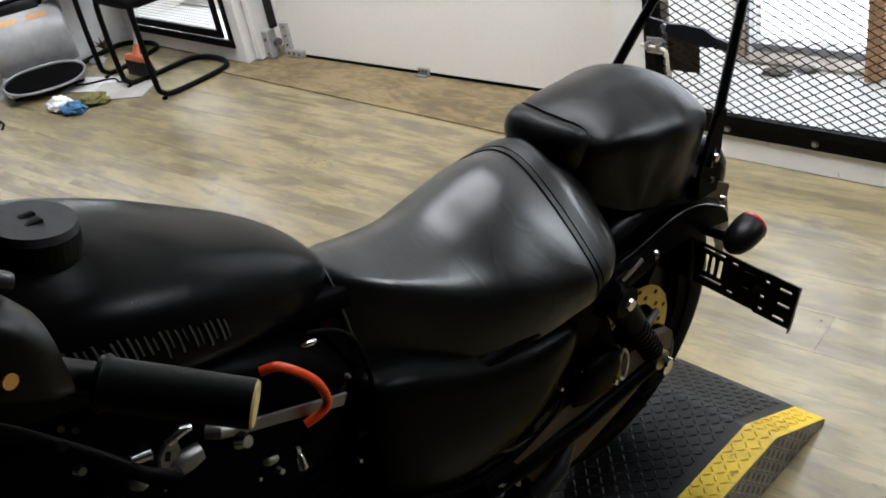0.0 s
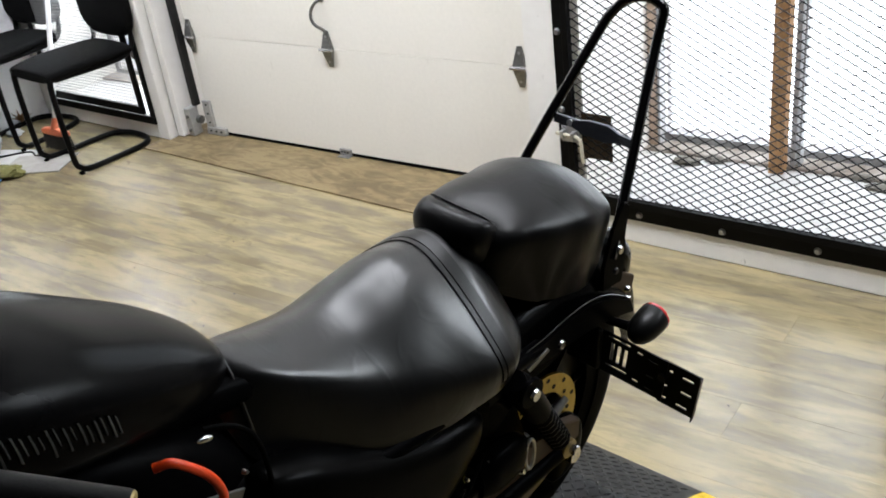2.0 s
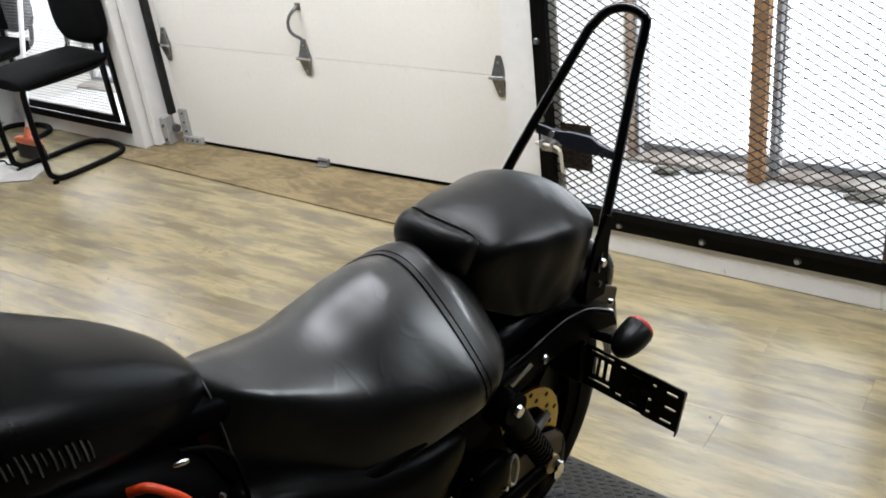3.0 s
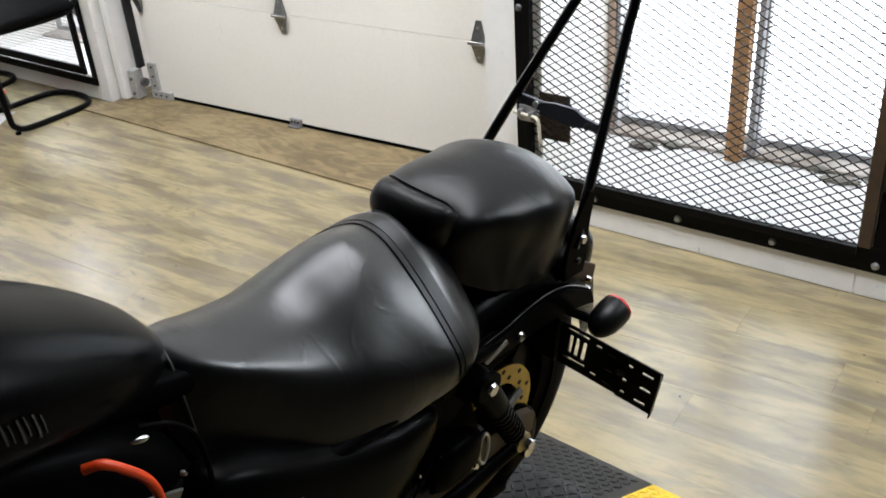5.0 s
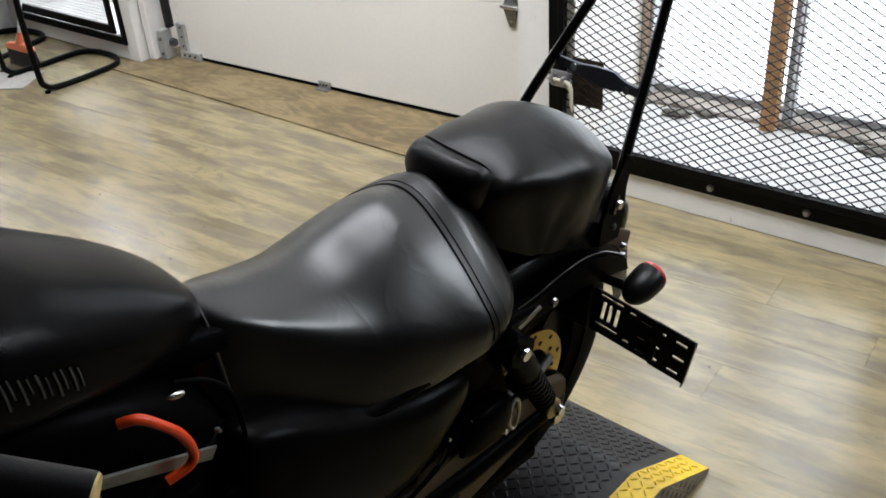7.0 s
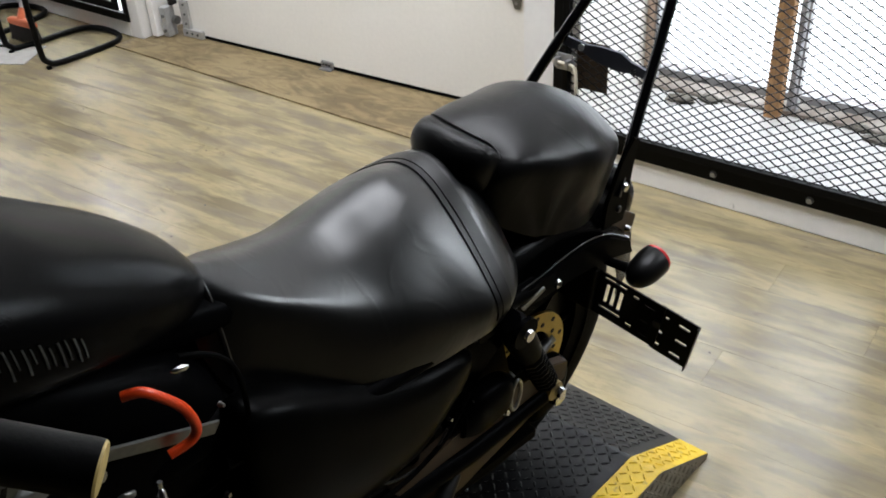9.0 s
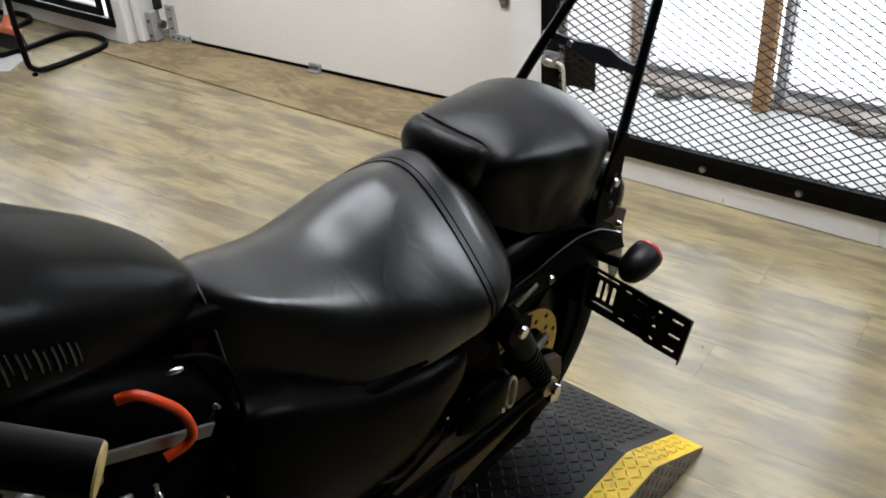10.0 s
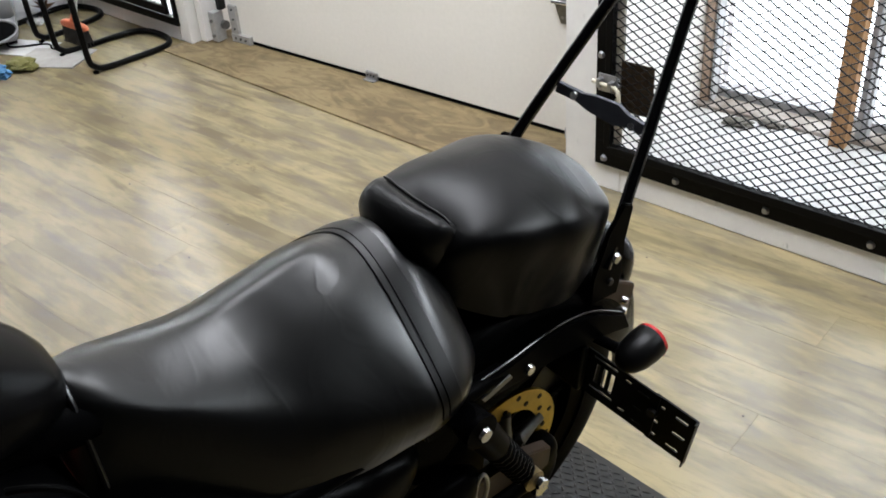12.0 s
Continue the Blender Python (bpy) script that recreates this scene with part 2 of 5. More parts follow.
def creased(m, scale, depth, stretch):
    """Adds soft folds and a few thin wrinkles to a hide, under its fine grain."""
    nt = m.node_tree
    n, l = nt.nodes, nt.links
    tc, mp, t, bp = n.new("ShaderNodeTexCoord"), n.new("ShaderNodeMapping"), n.new("ShaderNodeTexNoise"), n.new("ShaderNodeBump")
    mp.inputs["Scale"].default_value = stretch
    t.inputs["Scale"].default_value, t.inputs["Detail"].default_value, t.inputs["Distortion"].default_value = scale, 1.5, 0.8
    bp.inputs["Distance"].default_value = depth
    l.new(tc.outputs["Object"], mp.inputs[0])
    l.new(mp.outputs[0], t.inputs["Vector"])
    l.new(t.outputs["Fac"], bp.inputs["Height"])
    # wrinkles: thin lines where a wavy field crosses its middle
    w, off, ab, line, wb = n.new("ShaderNodeTexNoise"), n.new("ShaderNodeMath"), n.new("ShaderNodeMath"), n.new("ShaderNodeMapRange"), n.new("ShaderNodeBump")
    w.inputs["Scale"].default_value, w.inputs["Detail"].default_value, w.inputs["Distortion"].default_value = 9, 2, 0.8
    off.operation, off.inputs[1].default_value, ab.operation = "SUBTRACT", 0.5, "ABSOLUTE"
    line.interpolation_type = "SMOOTHSTEP"
    line.inputs["From Max"].default_value, line.inputs["To Min"].default_value, line.inputs["To Max"].default_value = 0.07, 1, 0
    wb.inputs["Distance"].default_value = 0.00012
    l.new(mp.outputs[0], w.inputs["Vector"])
    l.new(w.outputs["Fac"], off.inputs[0])
    l.new(off.outputs[0], ab.inputs[0])
    l.new(ab.outputs[0], line.inputs["Value"])
    l.new(line.outputs[0], wb.inputs["Height"])
    l.new(bp.outputs[0], wb.inputs["Normal"])
    old = [q for q in n if q.type == "BUMP" and q not in (bp, wb)][0]
    l.new(wb.outputs[0], old.inputs["Normal"])


def flecked(m, scale, lo, hi, color, amount, stretch=(1, 1, 1)):
    """Adds dark scuffs and specks with a shape of their own over a surface."""
    nt = m.node_tree
    n, l = nt.nodes, nt.links
    p = n["Principled BSDF"]
    under = p.inputs["Base Color"].links[0].from_socket
    geo, mp, t, r, x = n.new("ShaderNodeNewGeometry"), n.new("ShaderNodeMapping"), n.new("ShaderNodeTexNoise"), n.new("ShaderNodeMapRange"), n.new("ShaderNodeMix")
    mp.inputs["Scale"].default_value = stretch
    t.inputs["Scale"].default_value, t.inputs["Detail"].default_value, t.inputs["Roughness"].default_value = scale, 4, 0.6
    l.new(geo.outputs["Position"], mp.inputs[0])
    l.new(mp.outputs[0], t.inputs["Vector"])
    for k, v in zip(("From Min", "From Max", "To Min", "To Max"), (lo, hi, 0, amount)):
        r.inputs[k].default_value = v
    l.new(t.outputs["Fac"], r.inputs["Value"])
    x.data_type = "RGBA"
    x.inputs["B"].default_value = (*color, 1)
    l.new(r.outputs[0], x.inputs["Factor"])
    l.new(under, x.inputs["A"])
    l.new(x.outputs["Result"], p.inputs["Base Color"])


creased(LEATHER, 9, 0.0008, (1.0, 1.6, 1.0))
creased(PILLIONHIDE, 9, 0.0006, (1.0, 1.6, 1.0))
flecked(WALL, 26, 0.68, 0.76, (0.25, 0.23, 0.2), 0.6, (1, 1, 0.6))
flecked(SCUFFED, 5, 0.60, 0.72, (0.45, 0.45, 0.47), 0.5)
flecked(WHITE, 18, 0.60, 0.72, (0.18, 0.15, 0.12), 0.7)
flecked(DOORPAINT, 9, 0.68, 0.80, (0.45, 0.41, 0.34), 0.5, (1, 1, 0.4))
flecked(PLY, 30, 0.62, 0.72, (0.05, 0.035, 0.02), 0.7, (1, 2, 1))
flecked(DECK, 20, 0.60, 0.75, (0.08, 0.075, 0.07), 0.5)
flecked(YELLOW, 40, 0.60, 0.70, (0.08, 0.06, 0.03), 0.7)
VINYL = vinyl()
flecked(VINYL, 45, 0.72, 0.76, (0.05, 0.04, 0.03), 0.8)
LAMPS = [((-0.35, -1.3, 2.83), 1.2, 0.54, 15), ((0.95, -1.15, 2.83), 1.2, 0.34, 8.5), ((2.42, -1.28, 2.83), 2.0, 0.48, 19)]


# ---- helpers for shapes ----
def empty(name, at, label, category, rot=(0, 0, 0), group="", kind=""):
    e = new(name)
    e.matrix_world = pose(*at, *rot)
    e.empty_display_size = 0.1
    return tagged(e, label, category, group, kind)


def part(name, bm, mat, parent=None, label="", smooth=False, kind=""):
    me = bpy.data.meshes.new(name)
    bmesh.ops.recalc_face_normals(bm, faces=bm.faces)
    if smooth:
        for fc in bm.faces:
            fc.smooth = True
    bm.to_mesh(me)
    bm.free()
    me.materials.append(mat)
    ob = new(name, me)
    if parent:
        ob.parent = parent
    if smooth:
        for e in me.edges:
            e.use_edge_sharp = False
        me.set_sharp_from_angle(angle=radians(40))
    return tagged(ob, label, kind=kind)


def box(x0, x1, y0, y1, z0, z1, bevel=0.0, bm=None):
    bm = bm or bmesh.new()
    v = bmesh.ops.create_cube(bm, size=1, matrix=Matrix.Translation(((x0 + x1) / 2, (y0 + y1) / 2, (z0 + z1) / 2)) @ Matrix.Diagonal((abs(x1 - x0), abs(y1 - y0), abs(z1 - z0), 1)))["verts"]
    if bevel:
        es = list({e for q in v for e in q.link_edges})
        bmesh.ops.bevel(bm, geom=es, offset=bevel, segments=2, affect="EDGES", profile=0.5)
    return bm


def tube(points, radius, sides=10, closed=False, bm=None, smooth_steps=0):
    """A round bar along points; radius is a number or one per point."""
    pts = [Vector(p) for p in points]
    rad = [radius] * len(pts) if isinstance(radius, (int, float)) else list(radius)
    if smooth_steps:
        pts, rad = spline(pts, rad, smooth_steps, closed)
    bm = bm or bmesh.new()
    rings, up = [], None
    n = len(pts)
    for i, p in enumerate(pts):
        a = pts[i - 1] if (i or closed) else p
        b = pts[(i + 1) % n] if (i < n - 1 or closed) else p
        d = (b - a).normalized()
        if up is None:
            up = d.orthogonal().normalized()
        side = d.cross(up).normalized()
        up = side.cross(d).normalized()
        rings.append([bm.verts.new(p + rad[i] * (math.cos(k * math.tau / sides) * up + math.sin(k * math.tau / sides) * side)) for k in range(sides)])
    for i in range(n if closed else n - 1):
        r, q = rings[i], rings[(i + 1) % n]
        for k in range(sides):
            bm.faces.new((r[k], r[(k + 1) % sides], q[(k + 1) % sides], q[k]))
    if not closed:
        bm.faces.new(rings[0])
        bm.faces.new(rings[-1])
    return bm


def spline(pts, rad, steps, closed=False):
    n = len(pts)
    out, ro = [], []
    for i in range(n if closed else n - 1):
        def g(k):
            return pts[k % n] if closed else pts[min(max(k, 0), n - 1)]
        p0, p1, p2, p3 = g(i - 1), g(i), g(i + 1), g(i + 2)
        r1, r2 = rad[i], rad[(i + 1) % n]
        for s in range(steps):
            t = s / steps
            out.append(0.5 * (2 * p1 + (p2 - p0) * t + (2 * p0 - 5 * p1 + 4 * p2 - p3) * t * t + (3 * p1 - p0 - 3 * p2 + p3) * t ** 3))
            ro.append(r1 + (r2 - r1) * t)
    if not closed:
        out.append(pts[-1])
        ro.append(rad[-1])
    return out, ro


def disc(center, axis, radius, depth, sides=24, bm=None, r2=None):
    bm = bm or bmesh.new()
    q = Vector(axis).to_track_quat("Z", "Y").to_matrix().to_4x4()
    bmesh.ops.create_cone(bm, cap_ends=True, segments=sides, radius1=radius, radius2=radius if r2 is None else r2, depth=depth, matrix=Matrix.Translation(center) @ q)
    return bm


LOW = 3.4


def loft(stations, sides=40, steps=6, bm=None):
    """A closed skin over stations along y: (y, centre x, half width, top z, bottom z, roundness of top, height of the widest line 0..1)."""
    arr = np.array(stations, float)
    dense = []
    n = len(arr)
    for i in range(n - 1):
        p0, p1, p2, p3 = arr[max(i - 1, 0)], arr[i], arr[i + 1], arr[min(i + 2, n - 1)]
        for s in range(steps):
            t = s / steps
            dense.append(0.5 * (2 * p1 + (p2 - p0) * t + (2 * p0 - 5 * p1 + 4 * p2 - p3) * t * t + (3 * p1 - p0 - 3 * p2 + p3) * t ** 3))
    dense.append(arr[-1])
    bm = bm or bmesh.new()
    rings = []
    for y, cx, hw, zt, zb, e, h, *lo in dense:
        zm = zb + (zt - zb) * h
        ring = []
        for k in range(sides):
            a = math.tau * k / sides
            c, s_ = math.cos(a), math.sin(a)
            ex = e if s_ > 0 else (lo[0] if lo else LOW)
            x = cx + hw * math.copysign(abs(c) ** (2 / ex), c)
            z = zm + ((zt - zm) if s_ > 0 else (zm - zb)) * math.copysign(abs(s_) ** (2 / ex), s_)
            ring.append(bm.verts.new((x, y, z)))
        rings.append(ring)
    for r, q in zip(rings, rings[1:]):
        for k in range(sides):
            bm.faces.new((r[k], r[(k + 1) % sides], q[(k + 1) % sides], q[k]))
    bm.faces.new(rings[0])
    bm.faces.new(rings[-1])
    return bm


def blend_rows(stations, steps):
    """Stations with smooth steps between them."""
    arr = np.array(stations, float)
    n, out = len(arr), []
    for i in range(n - 1):
        p0, p1, p2, p3 = arr[max(i - 1, 0)], arr[i], arr[i + 1], arr[min(i + 2, n - 1)]
        for k in range(steps):
            t = k / steps
            out.append(0.5 * (2 * p1 + (p2 - p0) * t + (2 * p0 - 5 * p1 + 4 * p2 - p3) * t * t + (3 * p1 - p0 - 3 * p2 + p3) * t ** 3))
    return np.array(out + [arr[-1]])


def saddle_ring(row, rounds=4):
    """One section of a saddle: y, centre x, top z, crest half width and z, fall of the top, bottom half width and z, bulge of the skirt."""
    y, cx, zt, wc, zc, fall, wb, zb, bulge = row
    half = []
    for k in range(16):
        u = (k / 15) ** 0.8
        half.append((wc * u, zt - (zt - zc) * u ** fall))
    for k in range(1, 9):
        u = k / 8
        half.append((wc + (wb - wc) * u + bulge * 4 * u * (1 - u), zc + (zb - zc) * u))
    half = np.array(half)
    full = np.concatenate([half[::-1], half[1:] * [-1, 1]])
    for _ in range(rounds):
        full[1:-1] = 0.5 * full[1:-1] + 0.25 * (full[:-2] + full[2:])
    return [Vector((cx + a, y, b)) for a, b in full]


def saddle(stations, steps=6, shape=None):
    """A closed padded skin over saddle sections; shape(co) may move each point."""
    bm = bmesh.new()
    rings = [[bm.verts.new(shape(p) if shape else p) for p in saddle_ring(row)] for row in blend_rows(stations, steps)]
    for r, q in zip(rings, rings[1:]):
        for k in range(len(r)):
            bm.faces.new((r[k], r[(k + 1) % len(r)], q[(k + 1) % len(r)], q[k]))
    bm.faces.new(rings[0])
    bm.faces.new(rings[-1])
    return bm


def saddle_at(stations, y):
    arr = blend_rows(stations, 6)
    return saddle_ring([float(np.interp(y, arr[:, 0], arr[:, k])) for k in range(9)])


def saddle_band(stations, y, profile, first, last):
    """A strap across a saddle: profile of (offset in y, height), from ring point first to last."""
    cols = []
    for dy, off in profile:
        r = saddle_at(stations, y + dy)
        col = []
        for k in range(first, last + 1):
            a, b = r[max(k - 1, 0)], r[min(k + 1, len(r) - 1)]
            d = (b - a).normalized()
            col.append(r[k] + Vector((d.z, 0, -d.x)) * off)
        cols.append(spline(col, [0] * len(col), 3)[0])
    bm = bmesh.new()
    grid = [[bm.verts.new(p) for p in c] for c in cols]
    for c, d in zip(grid, grid[1:]):
        for k in range(len(c) - 1):
            bm.faces.new((c[k], c[k + 1], d[k + 1], d[k]))
    return bm


def structure(name, bm, mat, label, category, smooth=False):
    return tagged(part(name, bm, mat, None, label, smooth), label, category, kind="structure")


# ---- the room ----
def wall_y(x):
    """The inner face of the wall with the door and the windows."""
    return -0.345 - 0.043 * (x + 0.83)


structure("wall_left", box(-2.1, -1.9, -7.5, 0.3, 0, 3.0), SCUFFED, "scuffed white painted wall with grey smudges", "wall")
structure("wall_right", box(6.3, 6.5, -7.5, 0.3, 0, 3.0), DARKPANEL, "dark panelled wall", "wall")
structure("wall_back", box(-2.1, 6.5, -7.7, -7.5, 0, 3.0), DARKPANEL, "dark panelled wall", "wall")
structure("ceiling", box(-2.1, 6.5, -7.7, 0.4, 3.0, 3.1), DARKCEIL, "dark grey open ceiling", "ceiling")
Y_OUT = 0.16


def wall_piece(name, x0, x1, z0, z1, label, mat=WALL):
    bm = bmesh.new()
    v = [bm.verts.new(p) for p in [(x0, wall_y(x0), z0), (x1, wall_y(x1), z0), (x1, Y_OUT, z0), (x0, Y_OUT, z0), (x0, wall_y(x0), z1), (x1, wall_y(x1), z1), (x1, Y_OUT, z1), (x0, Y_OUT, z1)]]
    for q in [(0, 1, 2, 3), (4, 5, 6, 7), (0, 1, 5, 4), (1, 2, 6, 5), (2, 3, 7, 6), (3, 0, 4, 7)]:
        bm.faces.new([v[k] for k in q])
    bmesh.ops.bevel(bm, geom=bm.edges[:], offset=0.004, segments=2, affect="EDGES")
    return structure(name, bm, mat, label, "wall")


DOOR_L, DOOR_R, DOOR_Y = -0.83, 1.287, -0.208
WIN_L, WIN_R, WIN_Z, WIN_TOP = 1.50, 2.53, 0.105, 2.15
LW_L, LW_R, LW_Z = -1.80, -0.915, 0.08
wall_piece("wall_pillar_left", LW_R, DOOR_L, 0, WIN_TOP, "white painted wall pillar beside the garage door")
wall_piece("wall_pillar_right", DOOR_R, WIN_L, 0, WIN_TOP, "white painted wall pillar beside the garage door")
wall_piece("wall_below_window", WIN_L, WIN_R, 0, WIN_Z, "low white wall below the guarded window")
HW_L, HW_R, HW_Z, HW_TOP = 3.45, 5.15, 1.7, 2.5
wall_piece("wall_right_end", WIN_R, 6.3, 0, HW_Z, "white painted wall")
wall_piece("wall_right_pier", WIN_R, HW_L, HW_Z, WIN_TOP, "white painted wall beside the high window")
wall_piece("wall_far_pier", HW_R, 6.3, HW_Z, 3.0, "white painted wall beside the high window")
wall_piece("wall_lintel", HW_L, HW_R, HW_TOP, 3.0, "white painted wall over the high window")
wall_piece("wall_above", -1.9, HW_L, WIN_TOP, 3.0, "white painted wall above the openings")
wall_piece("wall_below_left_window", LW_L, LW_R, 0, LW_Z, "low white wall below the left window")
wall_piece("wall_corner", -1.9, LW_L, 0, WIN_TOP, "white painted wall in the corner")

# the windows: sills, mullions, panes
def window(name, x0, x1, z0, label, studs, front):
    w = empty(name, ((x0 + x1) / 2, 0.1, z0), label, "window", kind="structure")
    h = (x1 - x0) / 2
    part("window_sill", box(-h, h, front - 0.1, 0.05, 0.0, 0.012, 0.003), WHITE, w)
    part("bottom_ledge", box(-h, h, -0.075, 0.020, 0.012, 0.026, 0.004), LEDGE, w, "weathered brown ledge")
    for k, (x, width, y0, y1, mat, nm) in enumerate(studs):
        xx = x - (x0 + x1) / 2
        part(nm, box(xx - width / 2, xx + width / 2, y0 - 0.1, y1 - 0.1, 0.012, WIN_TOP - z0, 0.002), mat, w)
    part("window_frame", frame_ring(-h, h, 0.012, WIN_TOP - z0, 0.03, 0.045, 0.035), GREYALU, w)
    p = part("pane", box(-h + 0.03, h - 0.03, 0.058, 0.064, 0.04, WIN_TOP - z0 - 0.03), GLASS, w)
    p.visible_shadow = False
    return w


def frame_ring(x0, x1, z0, z1, y0, y1, wide, bm=None):
    """A flat rectangular frame."""
    bm = bm or bmesh.new()
    for b in ((x0, x1, z0, z0 + wide), (x0, x1, z1 - wide, z1), (x0, x0 + wide, z0 + wide, z1 - wide), (x1 - wide, x1, z0 + wide, z1 - wide)):
        box(b[0], b[1], y0, y1, b[2], b[3], 0.0015, bm)
    return bm


window("window_1", WIN_L, WIN_R, WIN_Z, "tall shop window with a wooden mullion and a deep white sill", [(2.006, 0.05, -0.02, 0.03, WOOD, "mullion"), (2.047, 0.018, 0.035, 0.075, GREYALU, "channel"), (2.069, 0.008, 0.035, 0.075, GREYALU, "channel"), (1.517, 0.03, 0.06, 0.11, PALEWOOD, "mullion"), (1.543, 0.01, 0.06, 0.10, GREYALU, "channel")], -0.425)
window("window_2", LW_L, LW_R, LW_Z, "small low window beside the garage door", [], -0.285)


# a window out of view, placed where the seat highlights point
high = empty("window_3", ((HW_L + HW_R) / 2, 0.1, HW_Z), "high shop window in the front wall", "window", kind="structure")
part("window_frame", frame_ring(-0.85, 0.85, 0.0, HW_TOP - HW_Z, 0.02, 0.05, 0.04), GREYALU, high)
hp = part("pane", box(-0.81, 0.81, 0.058, 0.064, 0.04, HW_TOP - HW_Z - 0.04), GLASS, high)
hp.visible_shadow = False

# ---- outside ----
structure("ground", box(-60, 60, Y_OUT + 0.01, 120, -0.3, -0.12), SNOW, "snow-covered ground outside the shop", "ground")

# ---- garage door ----
door = empty("door_1", (0.157, DOOR_Y, 0), "closed off-white sectional garage door with steel hinges", "door", kind="structure")
for k in range(4):
    part("panel", box(-0.837, 1.11, 0, 0.045, 0.014 + k * 0.481, 0.014 + (k + 1) * 0.481 - 0.0015, 0.0015), DOORPAINT, door)
part("bottom_seal", tube([(-0.83, 0.006, 0.0165), (1.11, 0.006, 0.0165)], 0.0095), RUBBER, door, "black rubber bottom seal", smooth=True)


def hinge(x, z, w=0.027, h=0.078):
    """A diamond-shaped steel door hinge with its pin."""
    bm = bmesh.new()
    for s in (1, -1):
        pts = [(x - w, z), (x + w, z), (x + 0.010, z + s * h), (x - 0.010, z + s * h)]
        lo = [bm.verts.new((a, -0.001, b)) for a, b in pts]
        hi = [bm.verts.new((a + (0.0 if i > 1 else 0), -0.006 if i > 1 else -0.022, b)) for i, (a, b) in enumerate(pts)]
        bm.faces.new(hi)
        for i in range(4):
            bm.faces.new((lo[i], lo[(i + 1) % 4], hi[(i + 1) % 4], hi[i]))
    hg = part("hinge", bm, DULLSTEEL, door, "galvanised steel hinge")
    part("pin", tube([(x - w * 1.25, -0.024, z), (x + w * 1.25, -0.024, z)], 0.007, 8), CHROME, hg, smooth=True)
    for s in (1, -1):
        part("bolt", disc((x, -0.009, z + s * h * 0.7), (0, -1, 0), 0.006, 0.006, 8), STEEL, hg)


for x, z in ((-0.812, 0.494), (0.04, 0.494), (0.972, 0.494), (-0.812, 0.975), (0.04, 0.975), (0.972, 0.975)):
    hinge(x, z)
handle = part("pull_handle", tube([(0.043, -0.012, 0.57), (0.042, -0.026, 0.585), (0.026, -0.040, 0.602), (0.012, -0.044, 0.625), (0.012, -0.042, 0.655), (0.024, -0.036, 0.682), (0.040, -0.024, 0.70), (0.041, -0.008, 0.708)], 0.0068, 10, smooth_steps=4), DULLSTEEL, door, "bent grey steel pull handle", smooth=True)
part("handle_foot", box(0.029, 0.055, -0.006, -0.0005, 0.692, 0.722, 0.002), DULLSTEEL, handle)
bm = box(0.004, 0.066, -0.012, -0.0005, 0.008, 0.042, 0.002)
box(0.004, 0.066, -0.032, -0.0005, 0.008, 0.014, 0.002, bm)
brk = part("bottom_bracket", bm, STEEL, door, "small steel bottom bracket")
for dx in (-0.017, 0.0, 0.017):
    part("screw", disc((0.035 + dx, -0.014, 0.029), (0, -1, 0), 0.004, 0.004, 8), BLACKPAINT, brk)
for s, x0 in ((1, -0.838), (-1, 1.112)):
    br_ = part("corner_bracket", box(min(x0, x0 + s * 0.125), max(x0, x0 + s * 0.125), -0.022, -0.0005, 0.008, 0.045, 0.002), GALV, door, "steel corner bracket")
    for k in range(3):
        part("screw", disc((x0 + s * (0.03 + 0.035 * k), -0.024, 0.028), (0, -1, 0), 0.005, 0.004, 8), DARKSTEEL, br_)
    rp = part("roller_plate", box(min(x0, x0 + s * 0.05), max(x0, x0 + s * 0.05), -0.018, -0.001, 0.0455, 0.178, 0.003), GALV, door, "steel roller plate")
    for z in (0.07, 0.115, 0.16):
        part("screw", disc((x0 + s * 0.03, -0.02, z), (0, -1, 0), 0.005, 0.004, 8), DARKSTEEL, rp)
    part("roller", tube([(x0 - s * 0.03, -0.03, 0.085), (x0 - s * 0.012, -0.03, 0.085)], [0.02, 0.02], 16), DULLSTEEL, rp, smooth=True)
for s, x0 in ((1, -0.862), (-1, 1.128)):
    bm = box(x0 - 0.010, x0 + 0.012, -0.05, -0.046, 0.16, 2.1)
    box(x0 - 0.010, x0 - 0.006, -0.046, -0.005, 0.16, 2.1, 0, bm)
    box(x0 + 0.008, x0 + 0.012, -0.046, -0.015, 0.16, 2.1, 0, bm)
    part("track", bm, DARKSTEEL, door, "dark steel roller track")
    bm = box(x0 - 0.05, x0 - 0.012, -0.075, -0.02, 0.012, 0.15, 0.003)
    tb = part("track_bracket", bm, GALV, door, "steel track bracket")
    for z in (0.04, 0.11):
        part("bolt", disc((x0 - 0.03, -0.079, z), (0, -1, 0), 0.008, 0.008, 8), DULLSTEEL, tb)
part("stop_strip", box(-0.965, -0.925, -0.10, 0.0, 0.012, 2.1, 0.003), WALL, door, "white painted stop strip")

# threshold
bm = bmesh.new()
outline = [(-0.885, -0.471), (1.2, -0.580), (1.2, -0.445), (1.28, -0.445), (1.28, -0.13), (-0.822, -0.13), (-0.822, -0.352), (-0.885, -0.352)]
low, top = ([bm.verts.new((x, y, z)) for x, y in outline] for z in (-0.001, 0.007))
bm.faces.new(low), bm.faces.new(top)
for k in range(8):
    bm.faces.new((low[k], low[(k + 1) % 8], top[(k + 1) % 8], top[k]))
structure("threshold", bm, PLY, "stained plywood threshold sheet in front of the door", "threshold")


